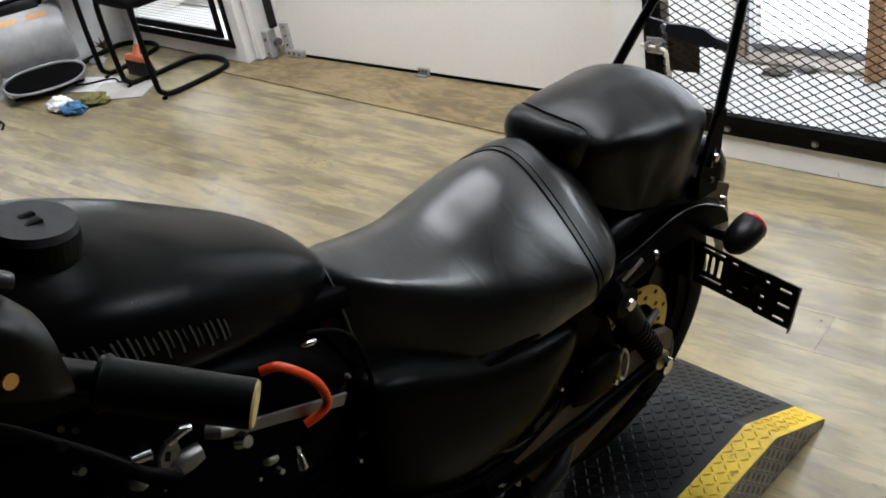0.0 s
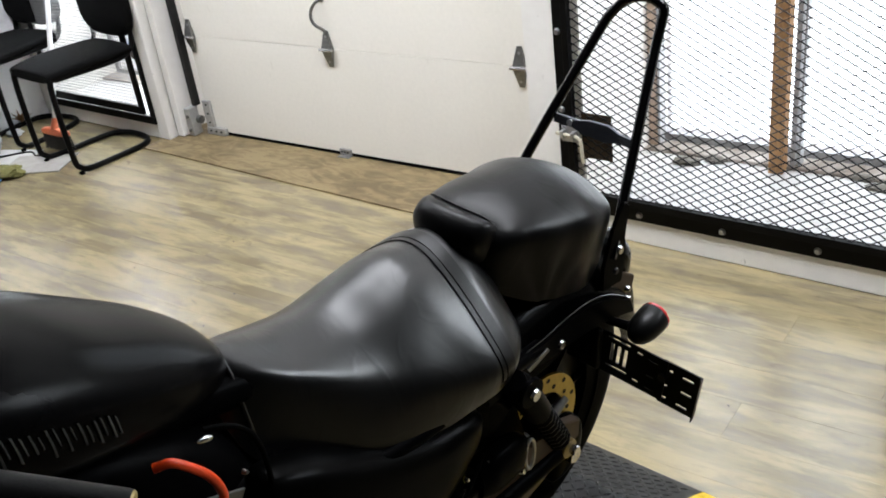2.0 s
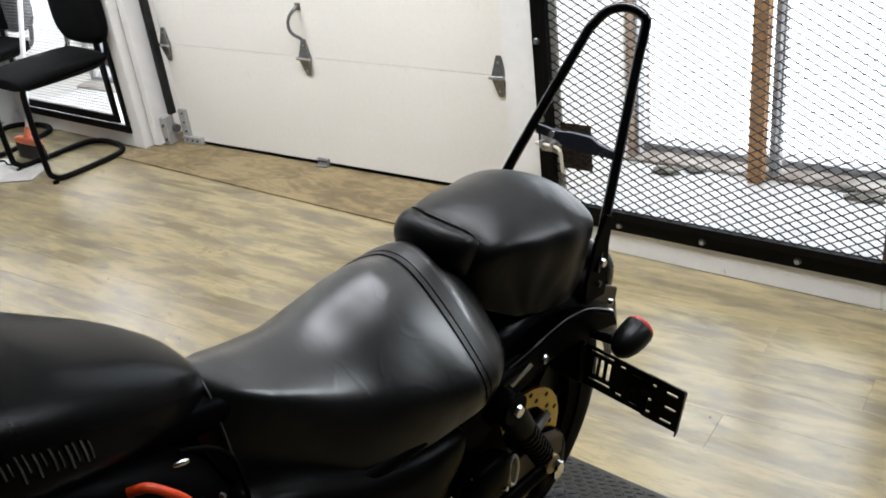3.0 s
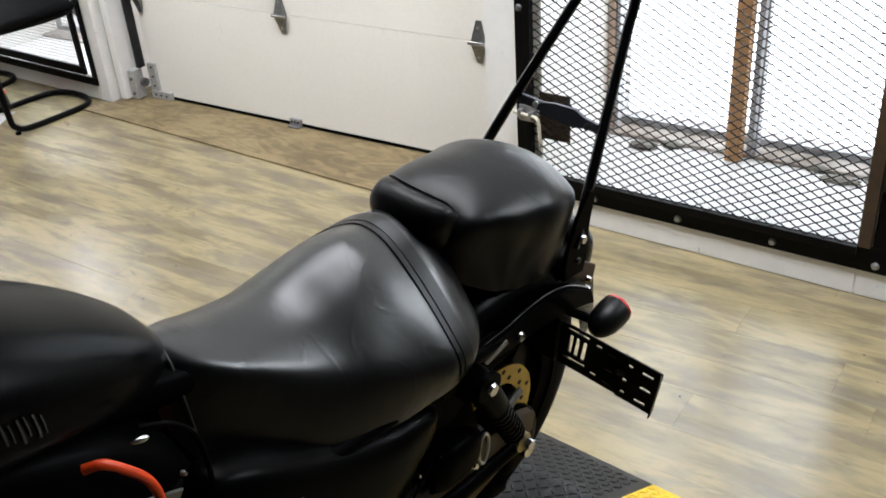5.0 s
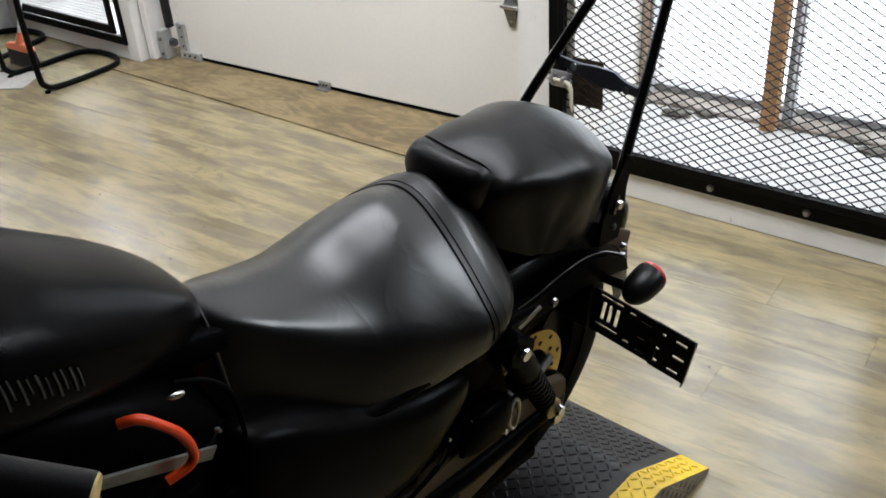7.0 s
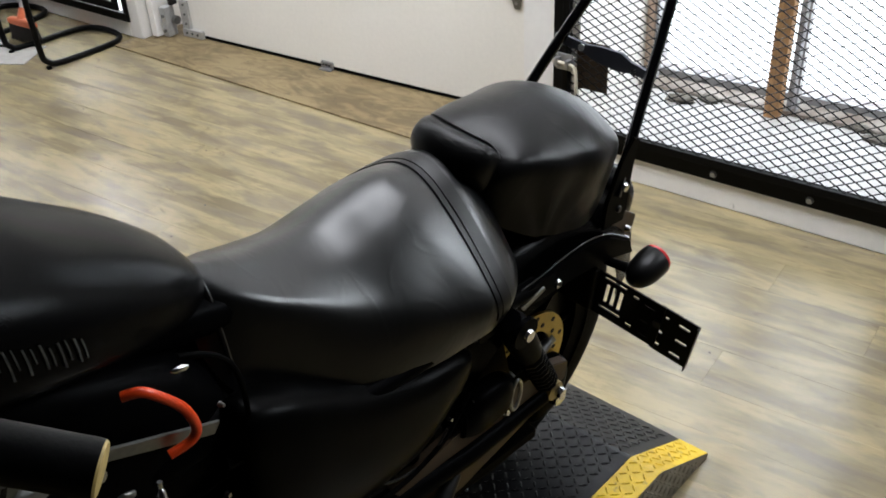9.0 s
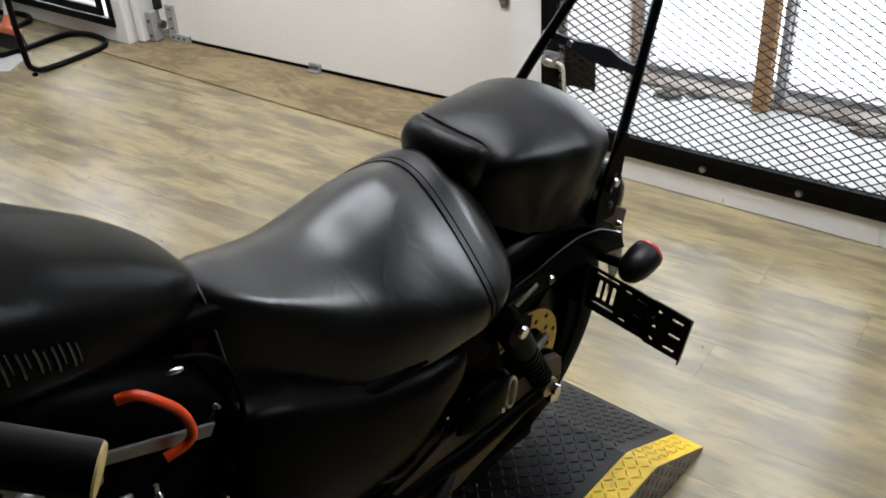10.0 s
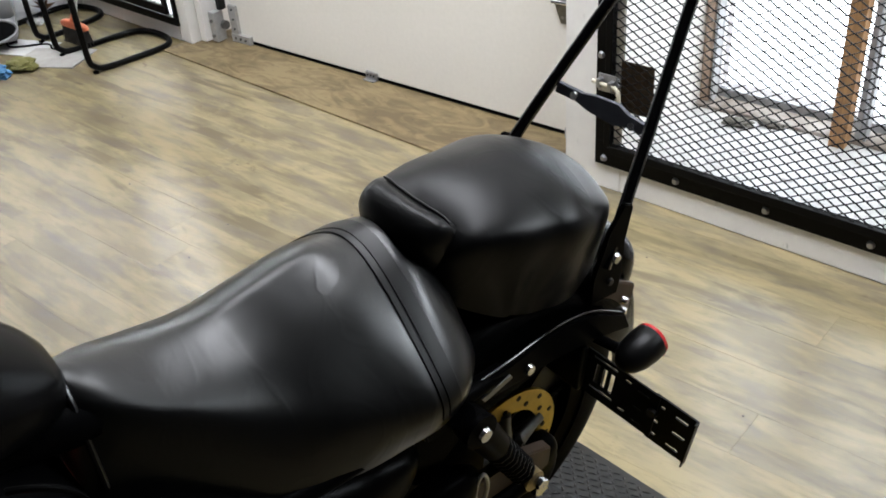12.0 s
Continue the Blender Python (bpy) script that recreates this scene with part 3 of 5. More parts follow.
# ---- window guard with expanded metal ----
def expanded_mesh(x0, x1, z0, z1, y, lw, sw, strand):
    """Diamond mesh of slit and drawn steel: zigzag strands that touch at the knuckles."""
    verts, faces = [], []
    nx, nz = int((x1 - x0) / (lw / 2)), int((z1 - z0) / sw)
    t, d = strand / 2, 0.0022
    for r in range(nz):
        for c in range(nx):
            up = (c + r) % 2 == 0
            xa, xb = x0 + c * lw / 2, x0 + (c + 1) * lw / 2
            zl, zh = z0 + r * sw, z0 + (r + 1) * sw - strand * 0.5
            za, zb = (zl, zh) if up else (zh, zl)
            b = len(verts)
            ya, yb = (y - d, y + d) if up else (y + d, y - d)
            verts += [(xa, ya - 0.001, za - t), (xa, ya + 0.001, za + t), (xb, yb - 0.001, zb - t), (xb, yb + 0.001, zb + t),
                      (xa, ya + 0.002, za - t), (xa, ya + 0.004, za + t), (xb, yb + 0.002, zb - t), (xb, yb + 0.004, zb + t)]
            faces += [(b, b + 2, b + 3, b + 1), (b + 4, b + 5, b + 7, b + 6), (b, b + 4, b + 6, b + 2), (b + 1, b + 3, b + 7, b + 5)]
    bm = bmesh.new()
    me = bpy.data.meshes.new("tmp")
    me.from_pydata(verts, [], faces)
    bm.from_mesh(me)
    bpy.data.meshes.remove(me)
    return bm


gate = empty("window_guard", (0, wall_y(0), 0), "black steel window guard with expanded metal mesh and bolts", "window guard", rot=(0, 0, -2.46))
GX0, GX1, GZ0, GZ1 = 1.41, 2.612, 0.088, 2.2
for nm, b in (("bottom_rail", (GX0, GX1, -0.008, -0.001, GZ0, GZ0 + 0.08)), ("top_rail", (GX0, GX1, -0.008, -0.001, GZ1 - 0.085, GZ1)), ("stile", (GX0, GX0 + 0.045, -0.008, -0.001, GZ0 + 0.0805, GZ1 - 0.085)), ("stile", (GX1 - 0.048, GX1, -0.008, -0.001, GZ0 + 0.0805, GZ1 - 0.085))):
    part(nm, box(*b, 0.0015), BLACKPAINT, gate)
for nm, b in (("angle_lip", (GX0 + 0.045, GX0 + 0.066, -0.03, -0.003, GZ0 + 0.085, GZ1 - 0.05)), ("angle_lip", (GX1 - 0.085, GX1 - 0.05, -0.03, -0.003, GZ0 + 0.085, GZ1 - 0.05))):
    part(nm, box(*b, 0.002), BLACKPAINT if b[0] < 2 else RUSTY, gate, "inner angle of the frame")
part("angle_lip", box(GX0 + 0.068, GX1 - 0.087, -0.024, -0.0085, GZ0 + 0.055, GZ0 + 0.079, 0.001), BLACKPAINT, gate)
part("mesh", expanded_mesh(GX0 + 0.055, GX1 - 0.075, GZ0 + 0.07, GZ1 - 0.06, -0.02, 0.0495, 0.0135, 0.0025), BLACKPAINT, gate, "black expanded metal mesh")
for bx in (1.444, 1.702, 1.991, 2.289, 2.58):
    part("bolt", disc((bx, -0.012, GZ0 + 0.024), (0, -1, 0), 0.012, 0.009, 12, r2=0.008), STEEL, gate, "zinc bolt head", smooth=True)
for bz in (0.452, 0.717, 1.15, 1.55, 1.95):
    for bx in (1.427, 2.588):
        part("bolt", disc((bx, -0.012, bz), (0, -1, 0), 0.012, 0.009, 12, r2=0.008), STEEL, gate, "zinc bolt head", smooth=True)
part("latch_plate", box(1.50, 1.612, -0.012, -0.008, 0.292, 0.452, 0.001), RUSTY, gate, "brown steel plate behind the latch")
latch = part("latch", tube([(1.425, -0.05, 0.385), (1.505, -0.05, 0.378), (1.516, -0.052, 0.372), (1.522, -0.056, 0.36), (1.526, -0.056, 0.292)], 0.0062, 10), CREAM, gate, "cream painted slide bolt", smooth=True)
for lx, lz in ((1.448, 0.383), (1.488, 0.379)):
    part("latch_keeper", box(lx - 0.007, lx + 0.007, -0.058, -0.0085, lz - 0.014, lz + 0.014, 0.003), STEEL, latch)
part("latch_body", box(1.436, 1.498, -0.036, -0.031, 0.352, 0.408, 0.002), STEEL, latch, "steel latch plate")
for lx, lz in ((1.442, 0.401), (1.491, 0.358)):
    part("rivet", disc((lx, -0.038, lz), (0, -1, 0), 0.004, 0.004, 10), STEEL, latch)
for hz in (0.35, 0.78, 1.3):
    part("guard_hinge", tube([(GX1 - 0.045, -0.014, hz), (GX1 - 0.045, -0.014, hz + 0.08)], 0.009, 10), DARKSTEEL, gate, smooth=True)

# debris on the sill
def clump(name, at, size, mat, label, category, seed, flat=0.5, parent=None, rough=0.6):
    bm = bmesh.new()
    bmesh.ops.create_icosphere(bm, subdivisions=4, radius=1)
    for v in bm.verts:
        n = noise.fractal(v.co * 1.7 + Vector((seed, seed * 2, 0)), 1.0, 2.0, 5) * rough
        r = abs(noise.noise(v.co * 3.1 + Vector((seed, 0, 5)))) * 0.35
        v.co *= 1 + 0.6 * n - 0.7 * r
        v.co.z = max(v.co.z, -0.55)
    zmin = min(v.co.z for v in bm.verts)
    for v in bm.verts:
        v.co = Vector((v.co.x * size[0], v.co.y * size[1], (v.co.z - zmin) * size[2] * flat))
    ob = part(name, bm, mat, parent, label, smooth=True)
    ob.location = at
    return tagged(ob, label, category)


for i, (x, y, sx, sy, sz) in enumerate(((1.69, -0.03, 0.05, 0.03, 0.03), (1.78, 0.02, 0.04, 0.03, 0.025), (2.29, 0.03, 0.05, 0.02, 0.025), (2.37, -0.02, 0.06, 0.03, 0.02), (2.2, 0.05, 0.03, 0.02, 0.02), (2.46, 0.03, 0.03, 0.02, 0.02))):
    tagged(clump("debris", (x, y, WIN_Z + 0.012), (sx, sy, sz), DEBRIS, "grey clump of dirt and leaves on the sill", "debris", i + 1.3), group="debris on the window sill")

# left window guard
g2 = empty("small_window_guard", (0, wall_y(0), 0), "black framed wire grid window guard standing ajar", "window guard", rot=(0, 0, -2.46))
for b in ((-1.80, -0.90, 0.075, 0.112), (-1.80, -0.90, 2.0, 2.05), (-0.928, -0.90, 0.1125, 1.9995), (-1.80, -1.765, 0.1125, 1.9995)):
    part("frame_bar", box(b[0], b[1], -0.013, -0.001, b[2], b[3], 0.002), BLACKPAINT, g2)
for b in ((-1.755, -0.948, 0.128, 0.165), (-1.755, -0.948, 1.9, 1.94), (-0.98, -0.948, 0.1655, 1.8995), (-1.755, -1.725, 0.1655, 1.8995)):
    part("inner_bar", box(b[0], b[1], -0.03, -0.014, b[2], b[3], 0.002), BLACKPAINT, g2)
for count, a, b, step in ((47, box(-0.0014, 0.0014, -0.024, -0.022, 0.166, 1.3), (-1.724, 0, 0), (0.016, 0, 0)), (71, box(-1.724, -0.981, -0.0219, -0.02, -0.0014, 0.0014), (0, 0, 0.172), (0, 0, 0.016))):
    wire = part("wire", a, STEEL, g2)
    for k in range(count):
        w = wire if k == 0 else new("wire", wire.data)
        w.parent = g2
        w.location = Vector(b) + k * Vector(step)


def tree(at, h):
    t = empty("tree", at, "bare brown tree trunk in the snow", "tree")
    pts = [Vector((0.02 * math.sin(k * 1.7), 0.02 * math.cos(k * 2.1), h * k / 10)) for k in range(11)]
    bm = tube(pts, [0.16 * (1 - 0.05 * k) if k else 0.24 for k in range(11)], 14)
    for v in bm.verts:
        v.co += 0.02 * noise.noise_vector(v.co * 5)
    part("trunk", bm, BARK, t, smooth=True)
    for k in range(6):
        a = k * 1.1
        part("limb", tube([(0, 0, h * (0.55 + 0.06 * k)), (0.5 * math.cos(a), 0.5 * math.sin(a), h * (0.65 + 0.06 * k)), (0.9 * math.cos(a), 0.9 * math.sin(a), h * (0.8 + 0.05 * k))], [0.05, 0.035, 0.015], 8), BARK, t, smooth=True)


tree((-2.55, 1.05, -0.13), 3.5)

# ---- motorcycle lift ----
lift = empty("motorcycle_lift", (2.075, -1.94, 0), "low motorcycle lift with black diamond plate and yellow edges", "lift", rot=(0, 0, -7))
LZ, LB, LE, LX, LY = 0.12, 0.265, 0.47, 0.268, 0.198


def deck_strip(x0, x1, y0):
    """A folded plate: level to the bend, then down the ramp."""
    bm = bmesh.new()
    prof = [(y0, LZ), (LB - 0.012, LZ), (LB - 0.003, LZ - 0.0015), (LB + 0.006, LZ - 0.006), (LE, 0.012)]
    t = 0.006
    rows = []
    for x in (x0, x1):
        rows.append([bm.verts.new((x, y, z)) for y, z in prof] + [bm.verts.new((x, y, z - t)) for y, z in reversed(prof)])
    n = len(rows[0])
    for i in range(n):
        bm.faces.new((rows[0][i], rows[0][(i + 1) % n], rows[1][(i + 1) % n], rows[1][i]))
    bm.faces.new(rows[0])
    bm.faces.new(rows[1])
    return bm


def lugs(x0, x1, y0, y1, height):
    """Raised lens-shaped treads, turned alternately; height(y) gives the plate's top and its slope."""
    verts, faces = [], []
    p = 0.0192
    ny, nx = int((y1 - y0) / p), int((x1 - x0) / p)
    for i in range(nx):
        for j in range(ny):
            cx, cy = x0 + (i + 0.5) * p, y0 + (j + 0.5) * p
            a = radians(45 if (i + j) % 2 else -45)
            u, w = Vector((math.cos(a), math.sin(a))), Vector((-math.sin(a), math.cos(a)))
            b = len(verts)
            for du, dw, hz in ((-0.0098, 0, 0), (-0.004, -0.0026, 0), (0.004, -0.0026, 0), (0.0098, 0, 0), (0.004, 0.0026, 0), (-0.004, 0.0026, 0), (-0.005, 0, 0.0024), (0.005, 0, 0.0024)):
                q = Vector((cx, cy)) + du * u + dw * w
                verts.append((q.x, q.y, height(q.y) + hz))
            faces += [(b, b + 1, b + 6), (b + 1, b + 2, b + 7, b + 6), (b + 2, b + 3, b + 7), (b + 3, b + 4, b + 7), (b + 4, b + 5, b + 6, b + 7), (b + 5, b, b + 6)]
    me = bpy.data.meshes.new("tmp")
    me.from_pydata(verts, [], faces)
    bm = bmesh.new()
    bm.from_mesh(me)
    bpy.data.meshes.remove(me)
    return bm


def deck_z(y):
    return LZ if y < LB else LZ - (LZ - 0.012) * (y - LB) / (LE - LB)


for nm, x0, x1, mat in (("deck", -LX, LY, DECK), ("edge_strip", LY, LX, YELLOW)):
    d = part(nm, deck_strip(x0, x1 - 0.0005, -1.75), mat, lift, "black diamond plate deck" if nm == "deck" else "yellow painted diamond plate edge")
    tr = part("tread", lugs(x0 + 0.003, x1 - 0.003, -1.74, LE - 0.005, deck_z), mat, d, kind="stuff")
bm = bmesh.new()
prof = [(-1.75, LZ - 0.001), (LB, LZ - 0.003), (LE, 0.01), (LE, 0.001), (-1.75, 0.001)]
rows = [[bm.verts.new((x, y, z)) for y, z in prof] for x in (LX - 0.008, LX)]
bm.faces.new(rows[0]), bm.faces.new(rows[1])
for i in range(5):
    bm.faces.new((rows[0][i], rows[0][(i + 1) % 5], rows[1][(i + 1) % 5], rows[1][i]))
part("side_plate", bm, ALUPLATE, lift, "bare grey diamond plate side")
bm = lugs(-1.74, LE - 0.03, -0.0, LZ - 0.004, lambda y: 0.0)
for v in list(bm.verts):
    y, z, hgt = v.co.x, v.co.y, v.co.z
    v.co = Vector((LX + hgt, y, z))
bmesh.ops.delete(bm, geom=[fc for fc in bm.faces if max(v.co.z for v in fc.verts) > deck_z(max(v.co.y for v in fc.verts)) - 0.004 or min(v.co.z for v in fc.verts) < 0.004], context="FACES")
part("side_tread", bm, ALUPLATE, lift, kind="stuff")
part("side_plate", box(-LX, -LX + 0.008, -1.75, LB, 0.001, LZ - 0.001), ALUPLATE, lift)

# ---- motorcycle ----
bike = empty("motorcycle", (2.075, -1.94, 0.10), "black cruiser motorcycle with leather seats and a sissy bar", "motorcycle", rot=(0, 8, -8.5))
SEAT = [(-0.588, -0.024, 0.868, 0.016, 0.855, 1.8, 0.044, 0.80, 0.0), (-0.572, -0.025, 0.893, 0.032, 0.860, 1.8, 0.072, 0.753, 0.0), (-0.53, -0.027, 0.880, 0.056, 0.850, 1.7, 0.091, 0.717, 0.0), (-0.46, -0.030, 0.854, 0.083, 0.813, 1.6, 0.115, 0.687, 0.004), (-0.38, -0.034, 0.843, 0.112, 0.773, 1.5, 0.145, 0.667, 0.006), (-0.30, -0.038, 0.852, 0.148, 0.739, 1.5, 0.160, 0.654, 0.006), (-0.24, -0.041, 0.859, 0.168, 0.719, 1.45, 0.168, 0.654, 0.005), (-0.19, -0.043, 0.855, 0.179, 0.712, 1.4, 0.177, 0.661, 0.004), (-0.14, -0.045, 0.857, 0.174, 0.708, 1.4, 0.166, 0.658, 0.003), (-0.10, -0.046, 0.835, 0.146, 0.705, 1.4, 0.142, 0.65, 0.0), (-0.085, -0.046, 0.80, 0.12, 0.70, 1.4, 0.12, 0.66, 0.0)]


def cinched(co):
    """The cushion swells before the strap and is drawn in under it."""
    mid = Vector((-0.043, co.y, 0.70))
    out = (co - mid)
    out.y = 0
    if out.length < 0.03 or co.z < 0.69:
        return co
    d = -0.001 * math.exp(-((co.y + 0.173) / 0.020) ** 2) + 0.0012 * math.exp(-((co.y + 0.232) / 0.034) ** 2)
    d += 0.0010 * noise.noise(Vector((co.x * 9, co.y * 16, co.z * 9)))
    return co + out.normalized() * d


rider = part("rider_seat", saddle(SEAT, 8, cinched), LEATHER, bike, "black creased leather rider seat", smooth=True)


def section(stations, y):
    arr = np.array(stations)
    return [float(np.interp(y, arr[:, 0], arr[:, k])) for k in range(7)]


def on_section(stations, y, a, lift_off=0.0):
    _, cx, hw, zt, zb, e, h = section(stations, y)
    c, s = math.cos(a), math.sin(a)
    zm = zb + (zt - zb) * h
    eb = e if s > 0 else LOW
    x = cx + (hw + lift_off) * math.copysign(abs(c) ** (2 / eb), c)
    z = zm + ((zt - zm) if s > 0 else (zm - zb)) * math.copysign(abs(s) ** (2 / eb), s) + (lift_off if s > 0 else 0)
    return Vector((x, y, z))


strap = part("seat_strap", saddle_band(SEAT, -0.173, ((-0.0172, -0.006), (-0.0168, 0.001), (-0.0162, 0.0021), (-0.0085, 0.0021), (-0.0079, 0.0008), (-0.0062, 0.0008), (-0.0056, 0.0023), (0.004, 0.0025), (0.0155, 0.0022), (0.0164, 0.001), (0.0168, -0.006)), 3, 43), STRAP, rider, "black leather seat strap", smooth=True)
nose = saddle_at(SEAT, -0.562)
part("nose_piping", tube([p + Vector((0, 0, 0.0006)) for p in nose[2:-2]], 0.0036, 8), LEATHER, rider, "rolled leather edge at the seat nose", smooth=True)
PILLION = [(-0.118, -0.040, 0.815, 0.050, 0.800, 2.2, 0.055, 0.775, 0.0), (-0.098, -0.040, 0.852, 0.080, 0.826, 2.2, 0.078, 0.750, 0.0), (-0.07, -0.039, 0.866, 0.096, 0.838, 2.2, 0.094, 0.730, 0.0), (-0.02, -0.038, 0.876, 0.111, 0.831, 2.1, 0.113, 0.703, 0.0), (0.04, -0.037, 0.878, 0.125, 0.815, 2.0, 0.120, 0.687, 0.0), (0.10, -0.036, 0.871, 0.133, 0.807, 2.0, 0.113, 0.667, 0.0), (0.16, -0.036, 0.842, 0.116, 0.789, 1.9, 0.095, 0.658, 0.0), (0.20, -0.035, 0.812, 0.090, 0.776, 1.9, 0.073, 0.668, 0.0), (0.218, -0.035, 0.774, 0.055, 0.755, 2.0, 0.044, 0.687, 0.0)]


def tucked(co):
    """The cover is drawn in towards its lower corner, with shallow folds that fan out from there."""
    side = 1 if co.x > -0.04 else -1
    dx = abs(co.x + 0.04)
    if dx < 0.07:
        return co
    dy, dz = co.y + 0.01, co.z - 0.69
    far = math.hypot(dy, dz)
    ang = math.degrees(math.atan2(dz, dy))
    fold = sum(d * math.exp(-((ang - a) / w) ** 2) for a, w, d in ((62, 13, 0.0055), (108, 15, 0.0065), (28, 9, 0.003)))
    fade = math.exp(-((far - 0.05) / 0.075) ** 2) * min(1, (dx - 0.07) / 0.03)
    return co - Vector((side * fold * fade, 0, 0))


pil = part("pillion_seat", saddle(PILLION, 8, tucked), PILLIONHIDE, bike, "black leather pillion seat", smooth=True)


def bolster():
    """A padded roll across the seat's front, with squared ends."""
    bm = bmesh.new()
    rings = []
    for u, grow in ((-1.03, 0.30), (-1.0, 0.56), (-0.95, 0.76), (-0.86, 0.91), (-0.70, 1.0), (-0.4, 1.04), (0, 1.05), (0.4, 1.04), (0.70, 1.0), (0.86, 0.91), (0.95, 0.76), (1.0, 0.56), (1.03, 0.30)):
        x = -0.040 + 0.071 * u
        back = 0.014 * abs(u) ** 2.2
        ring = []
        for k in range(36):
            a = math.tau * k / 36
            c, w = math.cos(a), math.sin(a)
            p, q = 0.034 * grow * math.copysign(abs(c) ** 0.86, c), 0.044 * grow * math.copysign(abs(w) ** 0.86, w)
            t = radians(-28)
            ring.append(bm.verts.new((x, -0.104 + back + p * math.cos(t) + q * math.sin(t), 0.829 - p * math.sin(t) + q * math.cos(t))))
        rings.append(ring)
    for r, q in zip(rings, rings[1:]):
        for k in range(36):
            bm.faces.new((r[k], r[(k + 1) % 36], q[(k + 1) % 36], q[k]))
    bm.faces.new(rings[0])
    bm.faces.new(rings[-1])
    return bm


part("front_bolster", bolster(), PILLIONHIDE, pil, "padded leather front roll", smooth=True)
arch = []
for k in range(40):
    u = -1 + 2 * k / 39
    arch.append((-0.040 + 0.0715 * math.copysign(abs(u) ** 0.7, u), -0.092 + 0.012 * abs(u) ** 2.2, 0.826 + 0.046 * (1 - abs(u) ** 5) ** 0.5))
part("piping", tube(arch, 0.0022, 8), LEATHER, pil, "leather piping round the roll", smooth=True)

# tank
TANK = [(-1.13, -0.028, 0.044, 1.098, 1.05, 2.3, 0.5), (-1.11, -0.028, 0.080, 1.118, 1.02, 2.4, 0.45), (-1.05, -0.030, 0.113, 1.130, 0.995, 2.4, 0.42), (-0.96, -0.033, 0.133, 1.125, 0.965, 2.4, 0.42), (-0.86, -0.036, 0.139, 1.103, 0.93, 2.4, 0.42), (-0.76, -0.039, 0.129, 1.053, 0.90, 2.4, 0.42), (-0.68, -0.041, 0.111, 1.001, 0.875, 2.4, 0.42), (-0.62, -0.043, 0.090, 0.959, 0.862, 2.4, 0.42), (-0.575, -0.044, 0.063, 0.918, 0.858, 2.4, 0.42), (-0.556, -0.045, 0.038, 0.892, 0.862, 2.3, 0.45)]
tank = part("fuel_tank", loft(TANK), TANKPAINT, bike, "satin black fuel tank", smooth=True)
cap = part("tank_cap", disc((0.003, -0.868, 1.108), (0.02, 0.28, 1), 0.045, 0.026, 40, r2=0.043), BLACKPAINT, tank, "fuel cap with brushed top")
part("cap_top", disc((0.0033, -0.8632, 1.124), (0.02, 0.28, 1), 0.0425, 0.008, 40, r2=0.040), STEELSATIN, cap, "brushed grey cap top", smooth=True)
bm = bmesh.new()
for k, (dx, w) in enumerate(((-0.008, 0.006), (0.008, 0.006))):
    box(0.003 + dx - 0.003, 0.003 + dx + 0.004, -0.872, -0.855, 1.123, 1.1305, 0.001, bm)
part("cap_emblem", bm, DARKSTEEL, cap)
# emblem on the tank side, as plain strokes
em = empty("tank_emblem", (0, 0, 0), "faded silver emblem of plain bars", "")
em.parent = bike
for k in range(11):
    u = k / 10.0
    y = -0.905 + 0.160 * u
    a0 = 0.01 - 0.06 * u
    tall = 0.27 - 0.07 * u
    bm = bmesh.new()
    for y0, y1, f0, f1 in ((-0.0058, -0.0026, 0.05 * (k % 3), 0.98 - 0.07 * (k % 2)), (0.0016, 0.0042, 0.12 + 0.06 * (k % 2), 0.97 - 0.12 * (k % 3))):
        rows = []
        for j in range(5):
            ff = f0 + (f1 - f0) * j / 4
            sk = -0.003 * ff
            rows.append([bm.verts.new(on_section(TANK, y + sk + e, a0 + tall * ff, o)) for e, o in ((y0, -0.001), (y0 + 0.0004, 0.0026), (y1 - 0.0004, 0.0026), (y1, -0.001))])
        for r, q in zip(rows, rows[1:]):
            for i in range(3):
                bm.faces.new((r[i], r[i + 1], q[i + 1], q[i]))
    part("stroke", bm, SILVERINK, em)

# rear fender, struts
def fender():
    prof = [(-0.27, 0.56), (-0.2, 0.63), (-0.1, 0.68), (0.02, 0.692), (0.11, 0.694), (0.19, 0.680), (0.25, 0.643), (0.297, 0.578), (0.322, 0.49)]
    bm = bmesh.new()
    rows = []
    pts, _ = spline([Vector((0, y, z)) for y, z in prof], [0] * len(prof), 4)
    for p in pts:
        d = (Vector((0, 0, 0.385)) - p).normalized()
        row = []
        for a in np.linspace(-1, 1, 15):
            drop = 0.112 * (abs(a) ** 3.6)
            row.append(bm.verts.new(p + d * drop + Vector((0.097 * math.copysign(abs(a) ** 0.8, a), 0, 0))))
        rows.append(row)
    for r, q in zip(rows, rows[1:]):
        for k in range(14):
            bm.faces.new((r[k], r[k + 1], q[k + 1], q[k]))
    bmesh.ops.solidify(bm, geom=bm.faces[:], thickness=0.004)
    return bm


part("rear_fender", fender(), FENDERPAINT, bike, "black rear fender", smooth=True)


def plate(pts, x, thick, bevel=0.002):
    """A flat plate in the bike's length plane, from (y, z) corners."""
    bm = bmesh.new()
    a = [bm.verts.new((x, y, z)) for y, z in pts]
    b = [bm.verts.new((x + thick, y, z)) for y, z in pts]
    bm.faces.new(a), bm.faces.new(b)
    n = len(pts)
    for i in range(n):
        bm.faces.new((a[i], a[(i + 1) % n], b[(i + 1) % n], b[i]))
    bmesh.ops.recalc_face_normals(bm, faces=bm.faces)
    if bevel:
        bmesh.ops.bevel(bm, geom=bm.edges[:], offset=bevel, segments=2, affect="EDGES", clamp_overlap=True)
    return bm


